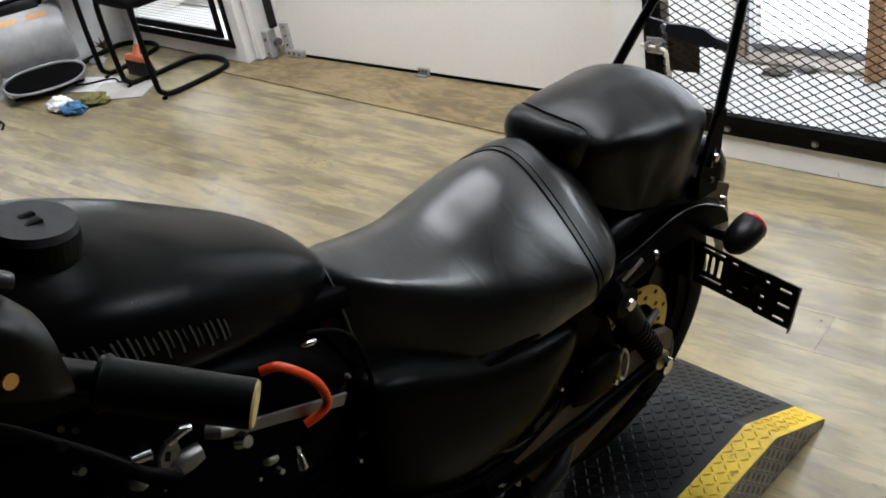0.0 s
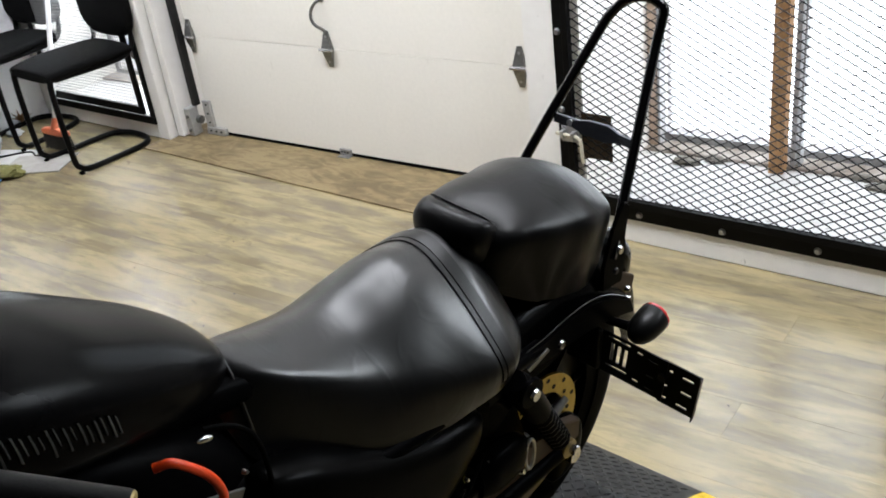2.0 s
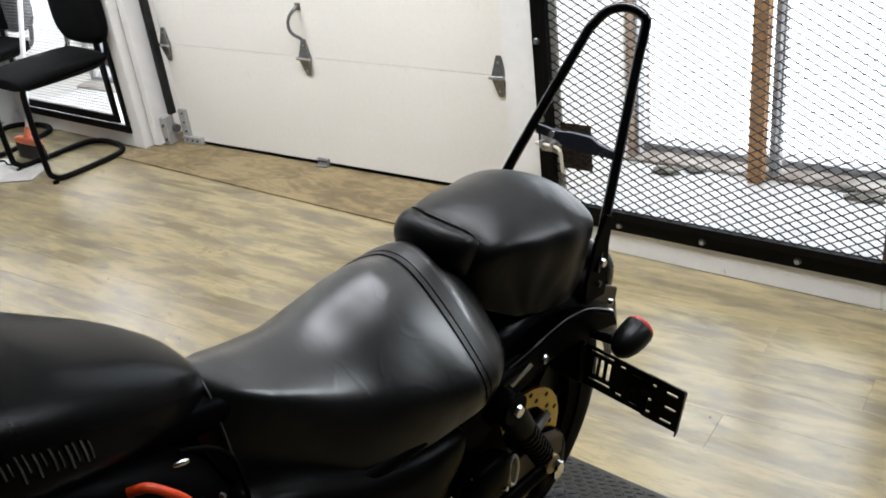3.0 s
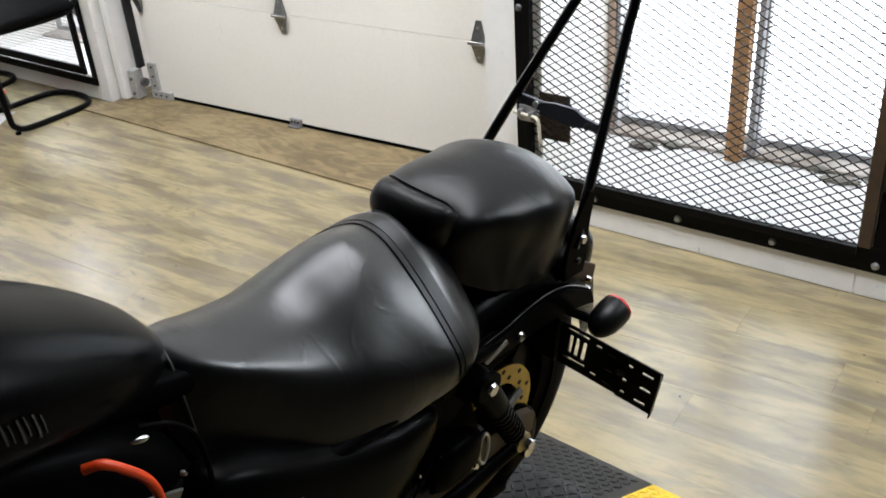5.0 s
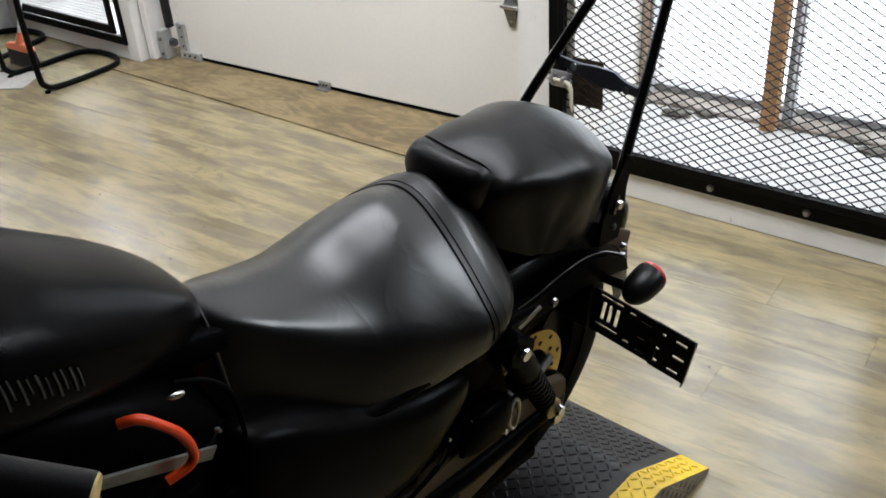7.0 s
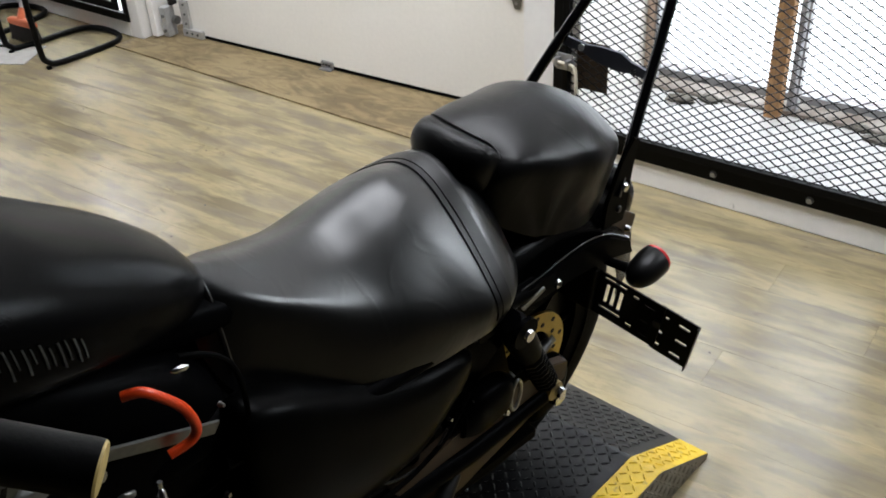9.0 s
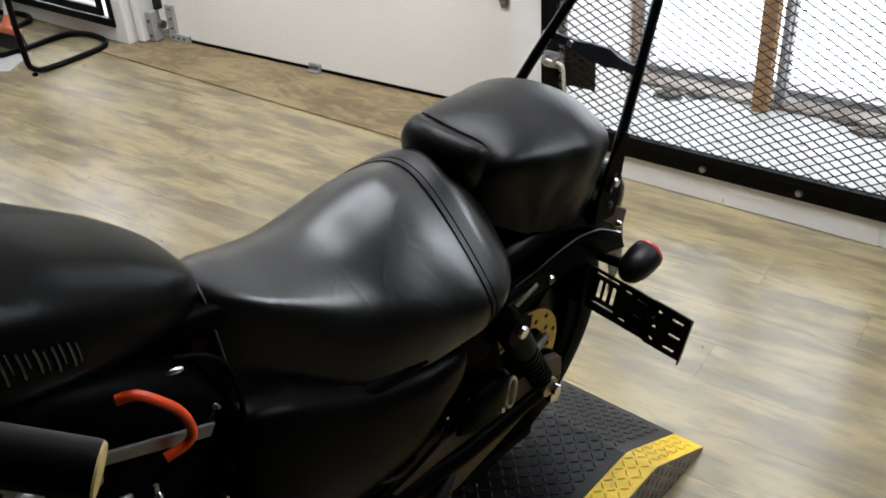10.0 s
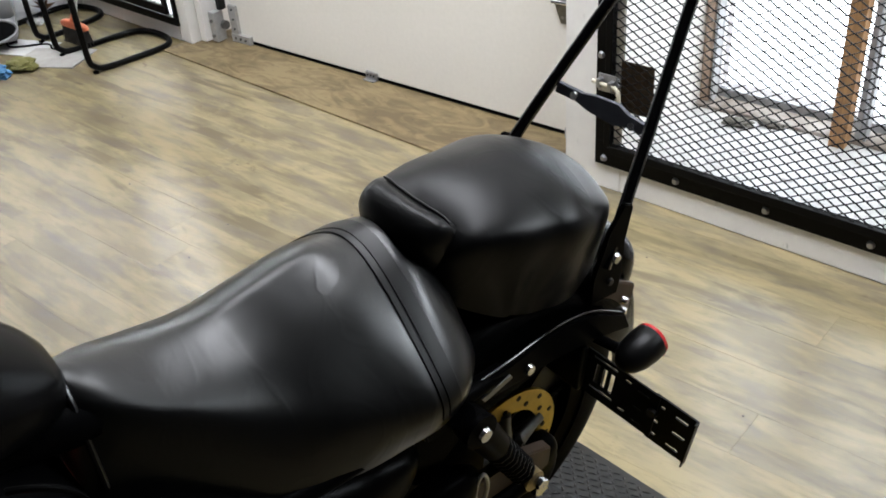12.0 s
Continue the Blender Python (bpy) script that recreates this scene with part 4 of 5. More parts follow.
for s in (1, -1):
    x = 0.101 if s > 0 else -0.12
    st = part("fender_strut", plate([(-0.20, 0.648), (-0.16, 0.656), (-0.10, 0.658), (-0.04, 0.660), (0.015, 0.666), (0.07, 0.665), (0.13, 0.648), (0.2, 0.605), (0.22, 0.565), (0.16, 0.585), (0.06, 0.606), (-0.02, 0.612), (-0.08, 0.616), (-0.19, 0.61)], x, 0.012, 0.003), SATIN, bike, "black fender strut")
    # a thin gloss tube added along the top edge to draw the strut's highlight
    edge = [(x + 0.006, y, z + 0.0008) for y, z in ((-0.16, 0.656), (-0.10, 0.658), (-0.04, 0.660), (0.015, 0.666), (0.07, 0.665), (0.13, 0.648), (0.195, 0.607))]
    part("edge_highlight", tube(edge, 0.0018, 8, smooth_steps=4), GLOSSBLACK, st, "thin gloss black tube added for an edge highlight", smooth=True)
    for y, z in ((-0.008, 0.627),):
        part("bolt", disc((x + (0.014 if s > 0 else -0.004), y, z), (s, 0, 0), 0.0095, 0.005, 16, r2=0.0075), CHROME, st, "chrome bolt", smooth=True)
    part("slot_plate", plate([(-0.100, 0.634), (-0.048, 0.645), (-0.044, 0.638), (-0.062, 0.633), (-0.094, 0.625)], x + (0.0125 if s > 0 else -0.0035), 0.003, 0), DULLSTEEL, st)

# sissy bar
CX = -0.032
sb = part("sissy_bar", tube([(0.088, 0.161, 0.70), (0.078, 0.188, 0.74), (0.048, 0.267, 0.855), (0.012, 0.362, 0.995), (0.007, 0.382, 1.038), (0.002, 0.390, 1.065), (-0.030, 0.388, 1.076), (-0.064, 0.380, 1.066), (-0.084, 0.362, 1.040), (-0.092, 0.342, 1.012), (-0.120, 0.222, 0.855), (-0.137, 0.145, 0.745), (-0.143, 0.115, 0.70)], 0.0092, 14, smooth_steps=6), GLOSSBLACK, bike, "gloss black bent tube sissy bar", smooth=True)
bm = bmesh.new()
pts = [(-0.082, 0.868), (-0.045, 0.866), (-0.022, 0.859), (0.022, 0.854), (0.045, 0.858), (0.082, 0.854), (0.082, 0.867), (0.04, 0.873), (0.018, 0.882), (-0.018, 0.882), (-0.04, 0.879), (-0.082, 0.882)]
fr = [bm.verts.new((CX + a, 0.262 + a * 0.18 + (b - 0.862) * 0.4, b - 0.004)) for a, b in pts]
bk = [bm.verts.new((CX + a, 0.268 + a * 0.18 + (b - 0.862) * 0.4, b - 0.004)) for a, b in pts]
bm.faces.new(fr), bm.faces.new(bk)
for i in range(12):
    bm.faces.new((fr[i], fr[(i + 1) % 12], bk[(i + 1) % 12], bk[i]))
cross = part("cross_plate", bm, GREYPLATE, sb, "black steel cross plate")
for dx in (-0.048, 0.048):
    part("hole_rim", disc((CX + dx, 0.262 + dx * 0.18, 0.864 - dx * 0.14), (0, -1, 0.2), 0.0062, 0.004, 14), CHROME, cross)
for s in (1, -1):
    x = 0.083 if s > 0 else -0.146
    sp = part("side_plate", plate([(0.140, 0.640), (0.138, 0.690), (0.158, 0.765), (0.183, 0.804), (0.204, 0.792), (0.199, 0.74), (0.204, 0.66), (0.200, 0.632)], x, 0.007 * s), SATIN, sb, "black sissy bar side plate")
    part("bolt", disc((x + s * 0.011, 0.178, 0.712), (s, 0, 0), 0.009, 0.006, 16, r2=0.007), CHROME, sp, smooth=True)
    part("small_bolt", disc((x + s * 0.009, 0.176, 0.668), (s, 0, 0), 0.0065, 0.005, 14, r2=0.005), DARKSTEEL, sp, smooth=True)
part("tail_lamp", loft([(0.212, -0.005, 0.055, 0.70, 0.61, 2.2, 0.5), (0.245, -0.005, 0.072, 0.697, 0.578, 2.4, 0.5), (0.275, -0.005, 0.066, 0.678, 0.572, 2.4, 0.5), (0.298, -0.005, 0.043, 0.652, 0.585, 2.2, 0.5), (0.304, -0.005, 0.02, 0.63, 0.60, 2.2, 0.5)], sides=32), FENDERPAINT, bike, "gloss black tail lamp housing", smooth=True)
tail = part("tail_bracket", plate([(0.145, 0.642), (0.205, 0.646), (0.258, 0.612), (0.252, 0.563), (0.198, 0.566), (0.168, 0.602)], 0.073, 0.009, 0.002), RUSTY, bike, "brown steel tail bracket")
for y, z in ((0.232, 0.596), (0.234, 0.573)):
    part("bolt", disc((0.086, y, z), (1, 0.3, 0), 0.0075, 0.008, 12, r2=0.005), CHROME, tail, "chrome bolt", smooth=True)

# turn signals
def signal(s):
    cx = 0.168 * s - (0.02 if s < 0 else 0)
    c = Vector((cx, 0.165, 0.592))
    rings = [(-0.038, 0.004), (-0.036, 0.013), (-0.026, 0.021), (-0.01, 0.0265), (0.012, 0.0285), (0.027, 0.028), (0.0305, 0.0272)]
    bm = tube([c + Vector((0, a, a * 0.15)) for a, _ in rings], [r for _, r in rings], 24)
    sg = part("turn_signal", bm, SIGNALBLACK, bike, "black bullet turn signal with red lens", smooth=True)
    lens = [(0.0275, 0.0284), (0.0335, 0.0268), (0.037, 0.0215), (0.039, 0.012), (0.040, 0.003)]
    part("lens", tube([c + Vector((0, a, a * 0.15)) for a, _ in lens], [r for _, r in lens], 24), RED, sg, "red lens", smooth=True)
    part("stalk", tube([c + Vector((-0.02 * s, -0.012, -0.005)), c + Vector((-0.065 * s, -0.02, -0.008))], [0.009, 0.008], 10), SATIN, sg, smooth=True)


signal(1)
signal(-1)

# plate bracket with slots
def slotted(corner, eu, ev, normal, u0, u1, v0, v1, slots, thick):
    """A thin plate with open slots; all in shares of the two edge vectors."""
    us = sorted({u0, u1, *[s for q in slots for s in q[:2] if u0 < s < u1]})
    vs = sorted({v0, v1, *[s for q in slots for s in q[2:] if v0 < s < v1]})
    def solid(i, j):
        if not (0 <= i < len(us) - 1 and 0 <= j < len(vs) - 1):
            return False
        mu, mv = (us[i] + us[i + 1]) / 2, (vs[j] + vs[j + 1]) / 2
        return not any(a < mu < b and c < mv < d for a, b, c, d in slots)
    bm = bmesh.new()
    grid = {}
    def vert(i, j, k):
        if (i, j, k) not in grid:
            grid[i, j, k] = bm.verts.new(corner + us[i] * eu + vs[j] * ev + normal * (thick * k))
        return grid[i, j, k]
    for i in range(len(us) - 1):
        for j in range(len(vs) - 1):
            if solid(i, j):
                for k in (0, 1):
                    bm.faces.new((vert(i, j, k), vert(i + 1, j, k), vert(i + 1, j + 1, k), vert(i, j + 1, k)))
                for di, dj, e in ((-1, 0, ((i, j), (i, j + 1))), (1, 0, ((i + 1, j), (i + 1, j + 1))), (0, -1, ((i, j), (i + 1, j))), (0, 1, ((i, j + 1), (i + 1, j + 1)))):
                    if not solid(i + di, j + dj):
                        (a, b), (c, d) = e
                        bm.faces.new((vert(a, b, 0), vert(c, d, 0), vert(c, d, 1), vert(a, b, 1)))
    return bm


P0 = Vector((0.118, 0.146, 0.555))
EU, EV = Vector((0.168, 0.022, -0.022)), Vector((-0.008, 0.004, -0.101))
PN = EU.cross(EV).normalized()
SLOTS = [(-.05, .20, .04, .09), (-.01, .03, .18, .60), (.065, .105, .18, .60), (.145, .185, .19, .61), (-.04, .205, .70, .75), (.285, .345, .085, .135), (.42, .53, .14, .155), (.42, .50, .50, .52), (.28, .345, .75, .80), (.43, .53, .80, .815)]
pb = part("plate_bracket", slotted(P0, EU, EV, PN, -0.12, 0.63, -0.02, 0.93, SLOTS, 0.003), BLACKPAINT, bike, "black slotted plate bracket")
OUTER = [(.648, .688, .16, .22), (.622, .662, .525, .585), (.63, .67, .81, .87), (.80, .92, .165, .225), (.81, .93, .50, .56), (.79, .91, .83, .89)]
part("outer_plate", slotted(P0 + PN * 0.0035, EU, EV, PN, 0.58, 1.0, 0.0, 1.0, OUTER, 0.003), BLACKPAINT, pb)
part("plate_lip", slotted(P0 + PN * -0.006, EU, EV, PN, 0.985, 1.0, -0.02, 1.0, [], 0.009), BLACKPAINT, pb)
part("plate_arm", box(0.03, 0.10, 0.128, 0.142, 0.475, 0.565, 0.004), BLACKPAINT, pb)
part("plate_nut", disc(P0 + 0.6 * EU + 0.35 * EV, PN, 0.008, 0.014, 8), DARKSTEEL, pb)

# rear wheel
AX = Vector((0, 0.03, 0.354))
wheel = empty("rear_wheel", (0, 0, 0), "rear wheel with a dark rim", "")
wheel.parent = bike


def lathe(profile, sides=64):
    """Turns (x, radius) points about the axle."""
    bm = bmesh.new()
    rings = [[bm.verts.new(AX + Vector((x, r * math.cos(k * math.tau / sides), r * math.sin(k * math.tau / sides)))) for k in range(sides)] for x, r in profile]
    n = len(rings)
    for i in range(n):
        a, b = rings[i], rings[(i + 1) % n]
        for k in range(sides):
            bm.faces.new((a[k], a[(k + 1) % sides], b[(k + 1) % sides], b[k]))
    return bm


part("tyre", lathe([(-0.080, 0.212), (-0.086, 0.245), (-0.076, 0.282), (-0.055, 0.312), (-0.030, 0.324), (-0.010, 0.318), (0.010, 0.300), (0.027, 0.275), (0.036, 0.245), (0.034, 0.212)]), RUBBER, wheel, "black road tyre", smooth=True)
part("rim", lathe([(-0.078, 0.218), (-0.07, 0.202), (0.022, 0.202), (0.031, 0.218), (0.024, 0.185), (-0.07, 0.185)]), SATIN, wheel, "black wheel rim", smooth=True)
part("wheel_disc", lathe([(-0.05, 0.197), (0.0, 0.197), (0.008, 0.05), (-0.05, 0.05)], 48), BLACKPAINT, wheel, "black cast wheel centre", smooth=True)
part("hub", lathe([(-0.085, 0.042), (0.05, 0.042), (0.06, 0.036), (0.06, 0.012), (-0.085, 0.012)], 32), SATIN, wheel, smooth=True)
for k in range(9):
    a = k * math.tau / 9
    dv = Vector((0, math.cos(a), math.sin(a)))
    part("spoke", tube([AX + dv * 0.04 + Vector((0.012, 0, 0)), AX + dv * 0.19 + Vector((0.002, 0, 0))], [0.012, 0.009], 8), SATIN, wheel, smooth=True)


def brake_disc():
    bm = bmesh.new()
    ri, ro, th_, n = 0.083, 0.122, 0.006, 96
    x = 0.037
    ring = []
    for k in range(n):
        a = k * math.tau / n
        dv = Vector((0, math.cos(a), math.sin(a)))
        ring.append([bm.verts.new(AX + dv * r + Vector((x + dx, 0, 0))) for r, dx in ((ri, 0), (ro, 0), (ro, th_), (ri, th_))])
    for k in range(n):
        a, b = ring[k], ring[(k + 1) % n]
        for i in range(4):
            bm.faces.new((a[i], a[(i + 1) % 4], b[(i + 1) % 4], b[i]))
    return bm


bd = part("brake_disc", brake_disc(), BRASSY, wheel, "yellowed steel brake disc with drilled holes")
# drilled holes as black dots on the face, their dark put in as colour
for k in range(24):
    a = k * math.tau / 24
    r = 0.111 if k % 2 else 0.095
    part("dark_hole_dot", disc(AX + Vector((0.0435, r * math.cos(a), r * math.sin(a))), (1, 0, 0), 0.005, 0.0012, 10), BLACKPAINT, bd)
for k in range(5):
    a = k * math.tau / 5 + 0.3
    dv = Vector((0, math.cos(a), math.sin(a)))
    part("carrier_arm", tube([AX + dv * 0.03 + Vector((0.046, 0, 0)), AX + dv * 0.068 + Vector((0.044, 0, 0)), AX + dv * 0.09 + Vector((0.042, 0, 0))], [0.015, 0.010, 0.010], 10), DULLSTEEL, bd, smooth=True)
part("brake_caliper", loft([(0.035, 0.058, 0.016, 0.315, 0.25, 2.8, 0.5), (0.05, 0.06, 0.026, 0.335, 0.225, 3.0, 0.5), (0.095, 0.06, 0.028, 0.35, 0.23, 3.0, 0.5), (0.125, 0.058, 0.024, 0.345, 0.255, 2.8, 0.5), (0.135, 0.058, 0.014, 0.325, 0.28, 2.6, 0.5)], sides=24), SATIN, bike, "black brake caliper", smooth=True)
part("axle_bracket", plate([(-0.135, 0.29), (-0.135, 0.505), (-0.075, 0.53), (-0.05, 0.48), (-0.025, 0.40), (-0.03, 0.30)], 0.052, 0.008), SATIN, bike, "black axle bracket")
part("axle_nut", disc(AX + Vector((0.12, 0, 0)), (1, 0, 0), 0.016, 0.03, 6), CHROME, wheel)

# shock absorbers
for s in (1, -1):
    off = 0 if s > 0 else -0.03
    t0, t1 = Vector((s * 0.128 + off, -0.137, 0.632)), Vector((s * 0.118 + off, 0.012, 0.385))
    d = (t1 - t0).normalized()
    sh = part("shock_absorber", tube([t0 - d * 0.02, t0 + d * 0.0, t0 + d * 0.03, t0 + d * 0.11], [0.018, 0.024, 0.026, 0.024], 20), SATIN, bike, "black shock absorber with coil spring", smooth=True)
    q = d.to_track_quat("Z", "Y").to_matrix()
    pts = [t0 + d * (0.105 + 0.15 * k / 90) + q @ Vector((0.0195 * math.cos(k * math.tau * 9 / 90), 0.0195 * math.sin(k * math.tau * 9 / 90), 0)) for k in range(91)]
    part("coil_spring", tube(pts, 0.0042, 8), BLACKPAINT, sh, smooth=True)
    part("damper", tube([t0 + d * 0.1, t1], [0.014, 0.014], 14), DARKSTEEL, sh, smooth=True)
    part("lower_eye", disc(t1, (1, 0, 0), 0.019, 0.03, 20), BRASSTARN, sh, "tarnished lower eye", smooth=True)
    part("top_bolt", disc(t0 + Vector((s * 0.034, 0, 0)), (s, 0, 0), 0.011, 0.005, 18, r2=0.0095), CHROME, sh, "chrome bolt", smooth=True)
    part("bottom_bolt", disc(t1 + Vector((s * 0.022, 0.004, 0)), (s, 0, 0), 0.010, 0.012, 6), CHROME, sh, "chrome nut")
    part("top_ring", disc(t0 + Vector((s * 0.024, 0, 0)), (s, 0, 0), 0.026, 0.008, 24), SATIN, sh, smooth=True)

# side covers, frame, swingarm
for s in (1, -1):
    cx = 0.082 if s > 0 else -0.162
    cover = [(-0.605, 0.014, 0.735, 0.56), (-0.59, 0.036, 0.765, 0.52), (-0.535, 0.046, 0.752, 0.48), (-0.482, 0.050, 0.724, 0.455), (-0.435, 0.052, 0.696, 0.445), (-0.381, 0.053, 0.671, 0.445), (-0.312, 0.053, 0.646, 0.46), (-0.265, 0.051, 0.638, 0.50), (-0.225, 0.045, 0.626, 0.545), (-0.205, 0.030, 0.612, 0.575), (-0.198, 0.012, 0.60, 0.585)]
    part("side_cover", loft([(y, cx, w, zt, zb, 2.6, 0.74, 2.6) for y, w, zt, zb in cover], sides=36), SIDECOVER, bike, "black rounded side cover", smooth=True)
    part("swingarm", tube([(s * 0.10, -0.42, 0.40), (s * 0.115, -0.2, 0.385), (s * 0.115, 0.02, 0.375)], [0.026, 0.022, 0.018], 12), SATIN, bike, smooth=True)
    part("frame_rail", tube([(s * 0.09, -0.62, 0.70), (s * 0.105, -0.40, 0.665), (s * 0.11, -0.2, 0.66), (s * 0.10, -0.05, 0.64)], 0.014, 12, smooth_steps=4), SATIN, bike, smooth=True)
    part("frame_tube", tube([(s * 0.08, -0.25, 0.66), (s * 0.09, -0.30, 0.45), (s * 0.10, -0.38, 0.26), (s * 0.10, -0.6, 0.18), (s * 0.10, -0.95, 0.18), (s * 0.06, -1.15, 0.55), (s * 0.03, -1.22, 1.0)], 0.015, 12, smooth_steps=5), SATIN, bike, smooth=True)
part("back_bone", tube([(0, -0.5, 0.82), (0, -0.8, 0.90), (0, -1.2, 1.05)], 0.028, 14), SATIN, bike, smooth=True)
part("belt_guard", plate([(-0.36, 0.43), (-0.2, 0.46), (-0.02, 0.45), (0.06, 0.415), (0.06, 0.375), (-0.05, 0.335), (-0.2, 0.30), (-0.30, 0.30)], 0.098, 0.02), RUSTY, bike, "rusty brown belt guard")
part("drive_belt", plate([(-0.48, 0.33), (-0.3, 0.315), (0.0, 0.285), (0.0, 0.262), (-0.3, 0.29), (-0.48, 0.30)], 0.09, 0.025), RUBBER, bike)
part("battery_box", box(-0.08, 0.08, -0.56, -0.28, 0.48, 0.69, 0.01), SATIN, bike)
part("master_cylinder", loft([(-0.22, 0.11, 0.02, 0.50, 0.44, 2.6, 0.5), (-0.19, 0.112, 0.026, 0.515, 0.43, 2.6, 0.5), (-0.13, 0.112, 0.024, 0.51, 0.43, 2.6, 0.5), (-0.10, 0.11, 0.016, 0.49, 0.45, 2.6, 0.5)], sides=20), SATIN, bike, smooth=True)
part("ring_bracket", tube([(0.128, -0.10 + 0.012 * math.cos(a), 0.455 + 0.034 * math.sin(a) - 0.3 * 0.012 * math.cos(a)) for a in np.linspace(0, math.tau, 28)[:-1]], 0.0032, 6, closed=True), STEEL, bike, "oval steel ring", smooth=True)

# engine
eng = empty("engine", (0, 0, 0), "black twin cylinder engine", "")
eng.parent = bike
part("crankcase", loft([(-1.0, 0, 0.06, 0.42, 0.22, 2.8, 0.5), (-0.92, 0, 0.12, 0.48, 0.17, 3, 0.5), (-0.7, 0, 0.14, 0.50, 0.15, 3, 0.5), (-0.5, 0, 0.13, 0.48, 0.17, 3, 0.5), (-0.40, 0, 0.08, 0.42, 0.22, 2.8, 0.5)]), SATIN, eng, smooth=True)
part("primary_cover", loft([(-1.0, 0.14, 0.02, 0.36, 0.26, 2.4, 0.5), (-0.95, 0.145, 0.045, 0.42, 0.20, 2.6, 0.5), (-0.7, 0.15, 0.05, 0.42, 0.19, 2.8, 0.5), (-0.5, 0.145, 0.045, 0.40, 0.20, 2.6, 0.5), (-0.44, 0.14, 0.02, 0.35, 0.25, 2.4, 0.5)]), SATIN, eng, smooth=True)
for yc, lean, top in ((-0.66, 0.10, 0.70), (-0.88, -0.3, 0.82)):
    for k in range(int((top - 0.50) / 0.026)):
        z = 0.50 + k * 0.026
        y = yc + lean * (z - 0.45) * 0.35
        w = 0.088 - 0.0012 * abs(k - 4)
        part("fin", box(-w, w, y - 0.075, y + 0.075, z, z + 0.007, 0.003), SATIN, eng)
    part("barrel", tube([(0, yc, 0.46), (0, yc + lean * 0.12, top)], [0.07, 0.07], 24), SATIN, eng, smooth=True)
    y = yc + lean * 0.14
    part("rocker_box", loft([(y - 0.075, 0, 0.05, top + 0.04, top, 3, 0.4), (y - 0.055, 0, 0.08, top + 0.055, top - 0.005, 3, 0.4), (y + 0.055, 0, 0.08, top + 0.055, top - 0.005, 3, 0.4), (y + 0.075, 0, 0.05, top + 0.04, top, 3, 0.4)], sides=28), SATIN, eng, smooth=True)
part("intake_cover", loft([(-1.12, 0, 0.05, 0.86, 0.50, 2.8, 0.5), (-1.05, 0, 0.075, 0.93, 0.46, 3, 0.5), (-0.85, 0, 0.08, 0.92, 0.45, 3, 0.5), (-0.70, 0, 0.08, 0.87, 0.45, 3, 0.5), (-0.60, 0, 0.07, 0.80, 0.46, 3, 0.5), (-0.56, 0, 0.05, 0.72, 0.5, 2.8, 0.5)]), SATIN, eng, smooth=True)

# small bright hardware round the engine
for y, z, r, m in ((-0.636, 0.681, 0.0045, CHROME), (-0.63, 0.826, 0.0035, DULLSTEEL), (-0.742, 0.757, 0.006, CHROME), (-0.77, 0.769, 0.004, CHROME), (-0.21, 0.457, 0.0035, CHROME), (-0.25, 0.507, 0.0045, CHROME), (-0.20, 0.508, 0.004, DULLSTEEL), (-0.399, 0.409, 0.0045, CHROME), (-0.108, 0.413, 0.008, CHROME), (-0.936, 0.934, 0.007, CHROME)):
    part("bolt", disc((0.12, y, z), (1, 0.15, 0.35), r, 0.007, 10, r2=r * 0.6), m, bike, "small chrome bolt", smooth=True)
cs = part("stud", tube([(0.116, -0.712, 0.768), (0.117, -0.713, 0.760), (0.119, -0.714, 0.757), (0.122, -0.716, 0.742), (0.122, -0.716, 0.739)], [0.003, 0.003, 0.005, 0.0075, 0.004], 12), CHROME, bike, "chrome acorn stud", smooth=True)
part("hose_clip", loft([(-0.680, 0.118, 0.0015, 0.911, 0.908, 2.4, 0.5), (-0.676, 0.12, 0.0025, 0.912, 0.907, 2.6, 0.5), (-0.667, 0.12, 0.003, 0.911, 0.904, 2.6, 0.5), (-0.662, 0.12, 0.0015, 0.908, 0.904, 2.4, 0.5)], sides=16), CHROME, bike, "bright metal hose clip", smooth=True)
part("side_tab", loft([(-0.302, 0.12, 0.002, 0.531, 0.527, 2.2, 0.5), (-0.296, 0.12, 0.004, 0.541, 0.525, 2.2, 0.5), (-0.286, 0.12, 0.004, 0.545, 0.531, 2.2, 0.5), (-0.279, 0.12, 0.002, 0.546, 0.54, 2.2, 0.5)], sides=14), DULLSTEEL, bike, "small bright tab", smooth=True)
fp_ = part("foot_peg_bracket", plate([(-0.399, 0.412), (-0.372, 0.405), (-0.355, 0.388), (-0.350, 0.372), (-0.358, 0.37), (-0.368, 0.388), (-0.395, 0.398)], 0.118, 0.008, 0.002), DULLSTEEL, bike, "bright cast foot peg bracket")
part("foot_peg", tube([(0.13, -0.325, 0.318), (0.135, -0.27, 0.345), (0.12, -0.227, 0.362)], [0.016, 0.015, 0.011], 14), DARKSTEEL, bike, "dark steel foot peg", smooth=True)
part("sleeved_cable", tube([(0.12, -0.436, 0.522), (0.12, -0.40, 0.492), (0.12, -0.372, 0.469), (0.12, -0.33, 0.455), (0.12, -0.289, 0.453), (0.12, -0.255, 0.49)], 0.0022, 8, smooth_steps=6), DARKSTEEL, bike, "thin sleeved cable", smooth=True)
part("cast_nut", disc((0.12, -0.774, 0.836), (1, 0.3, 0.4), 0.011, 0.012, 12, r2=0.007), CHROME, bike, "chrome cover nut", smooth=True)
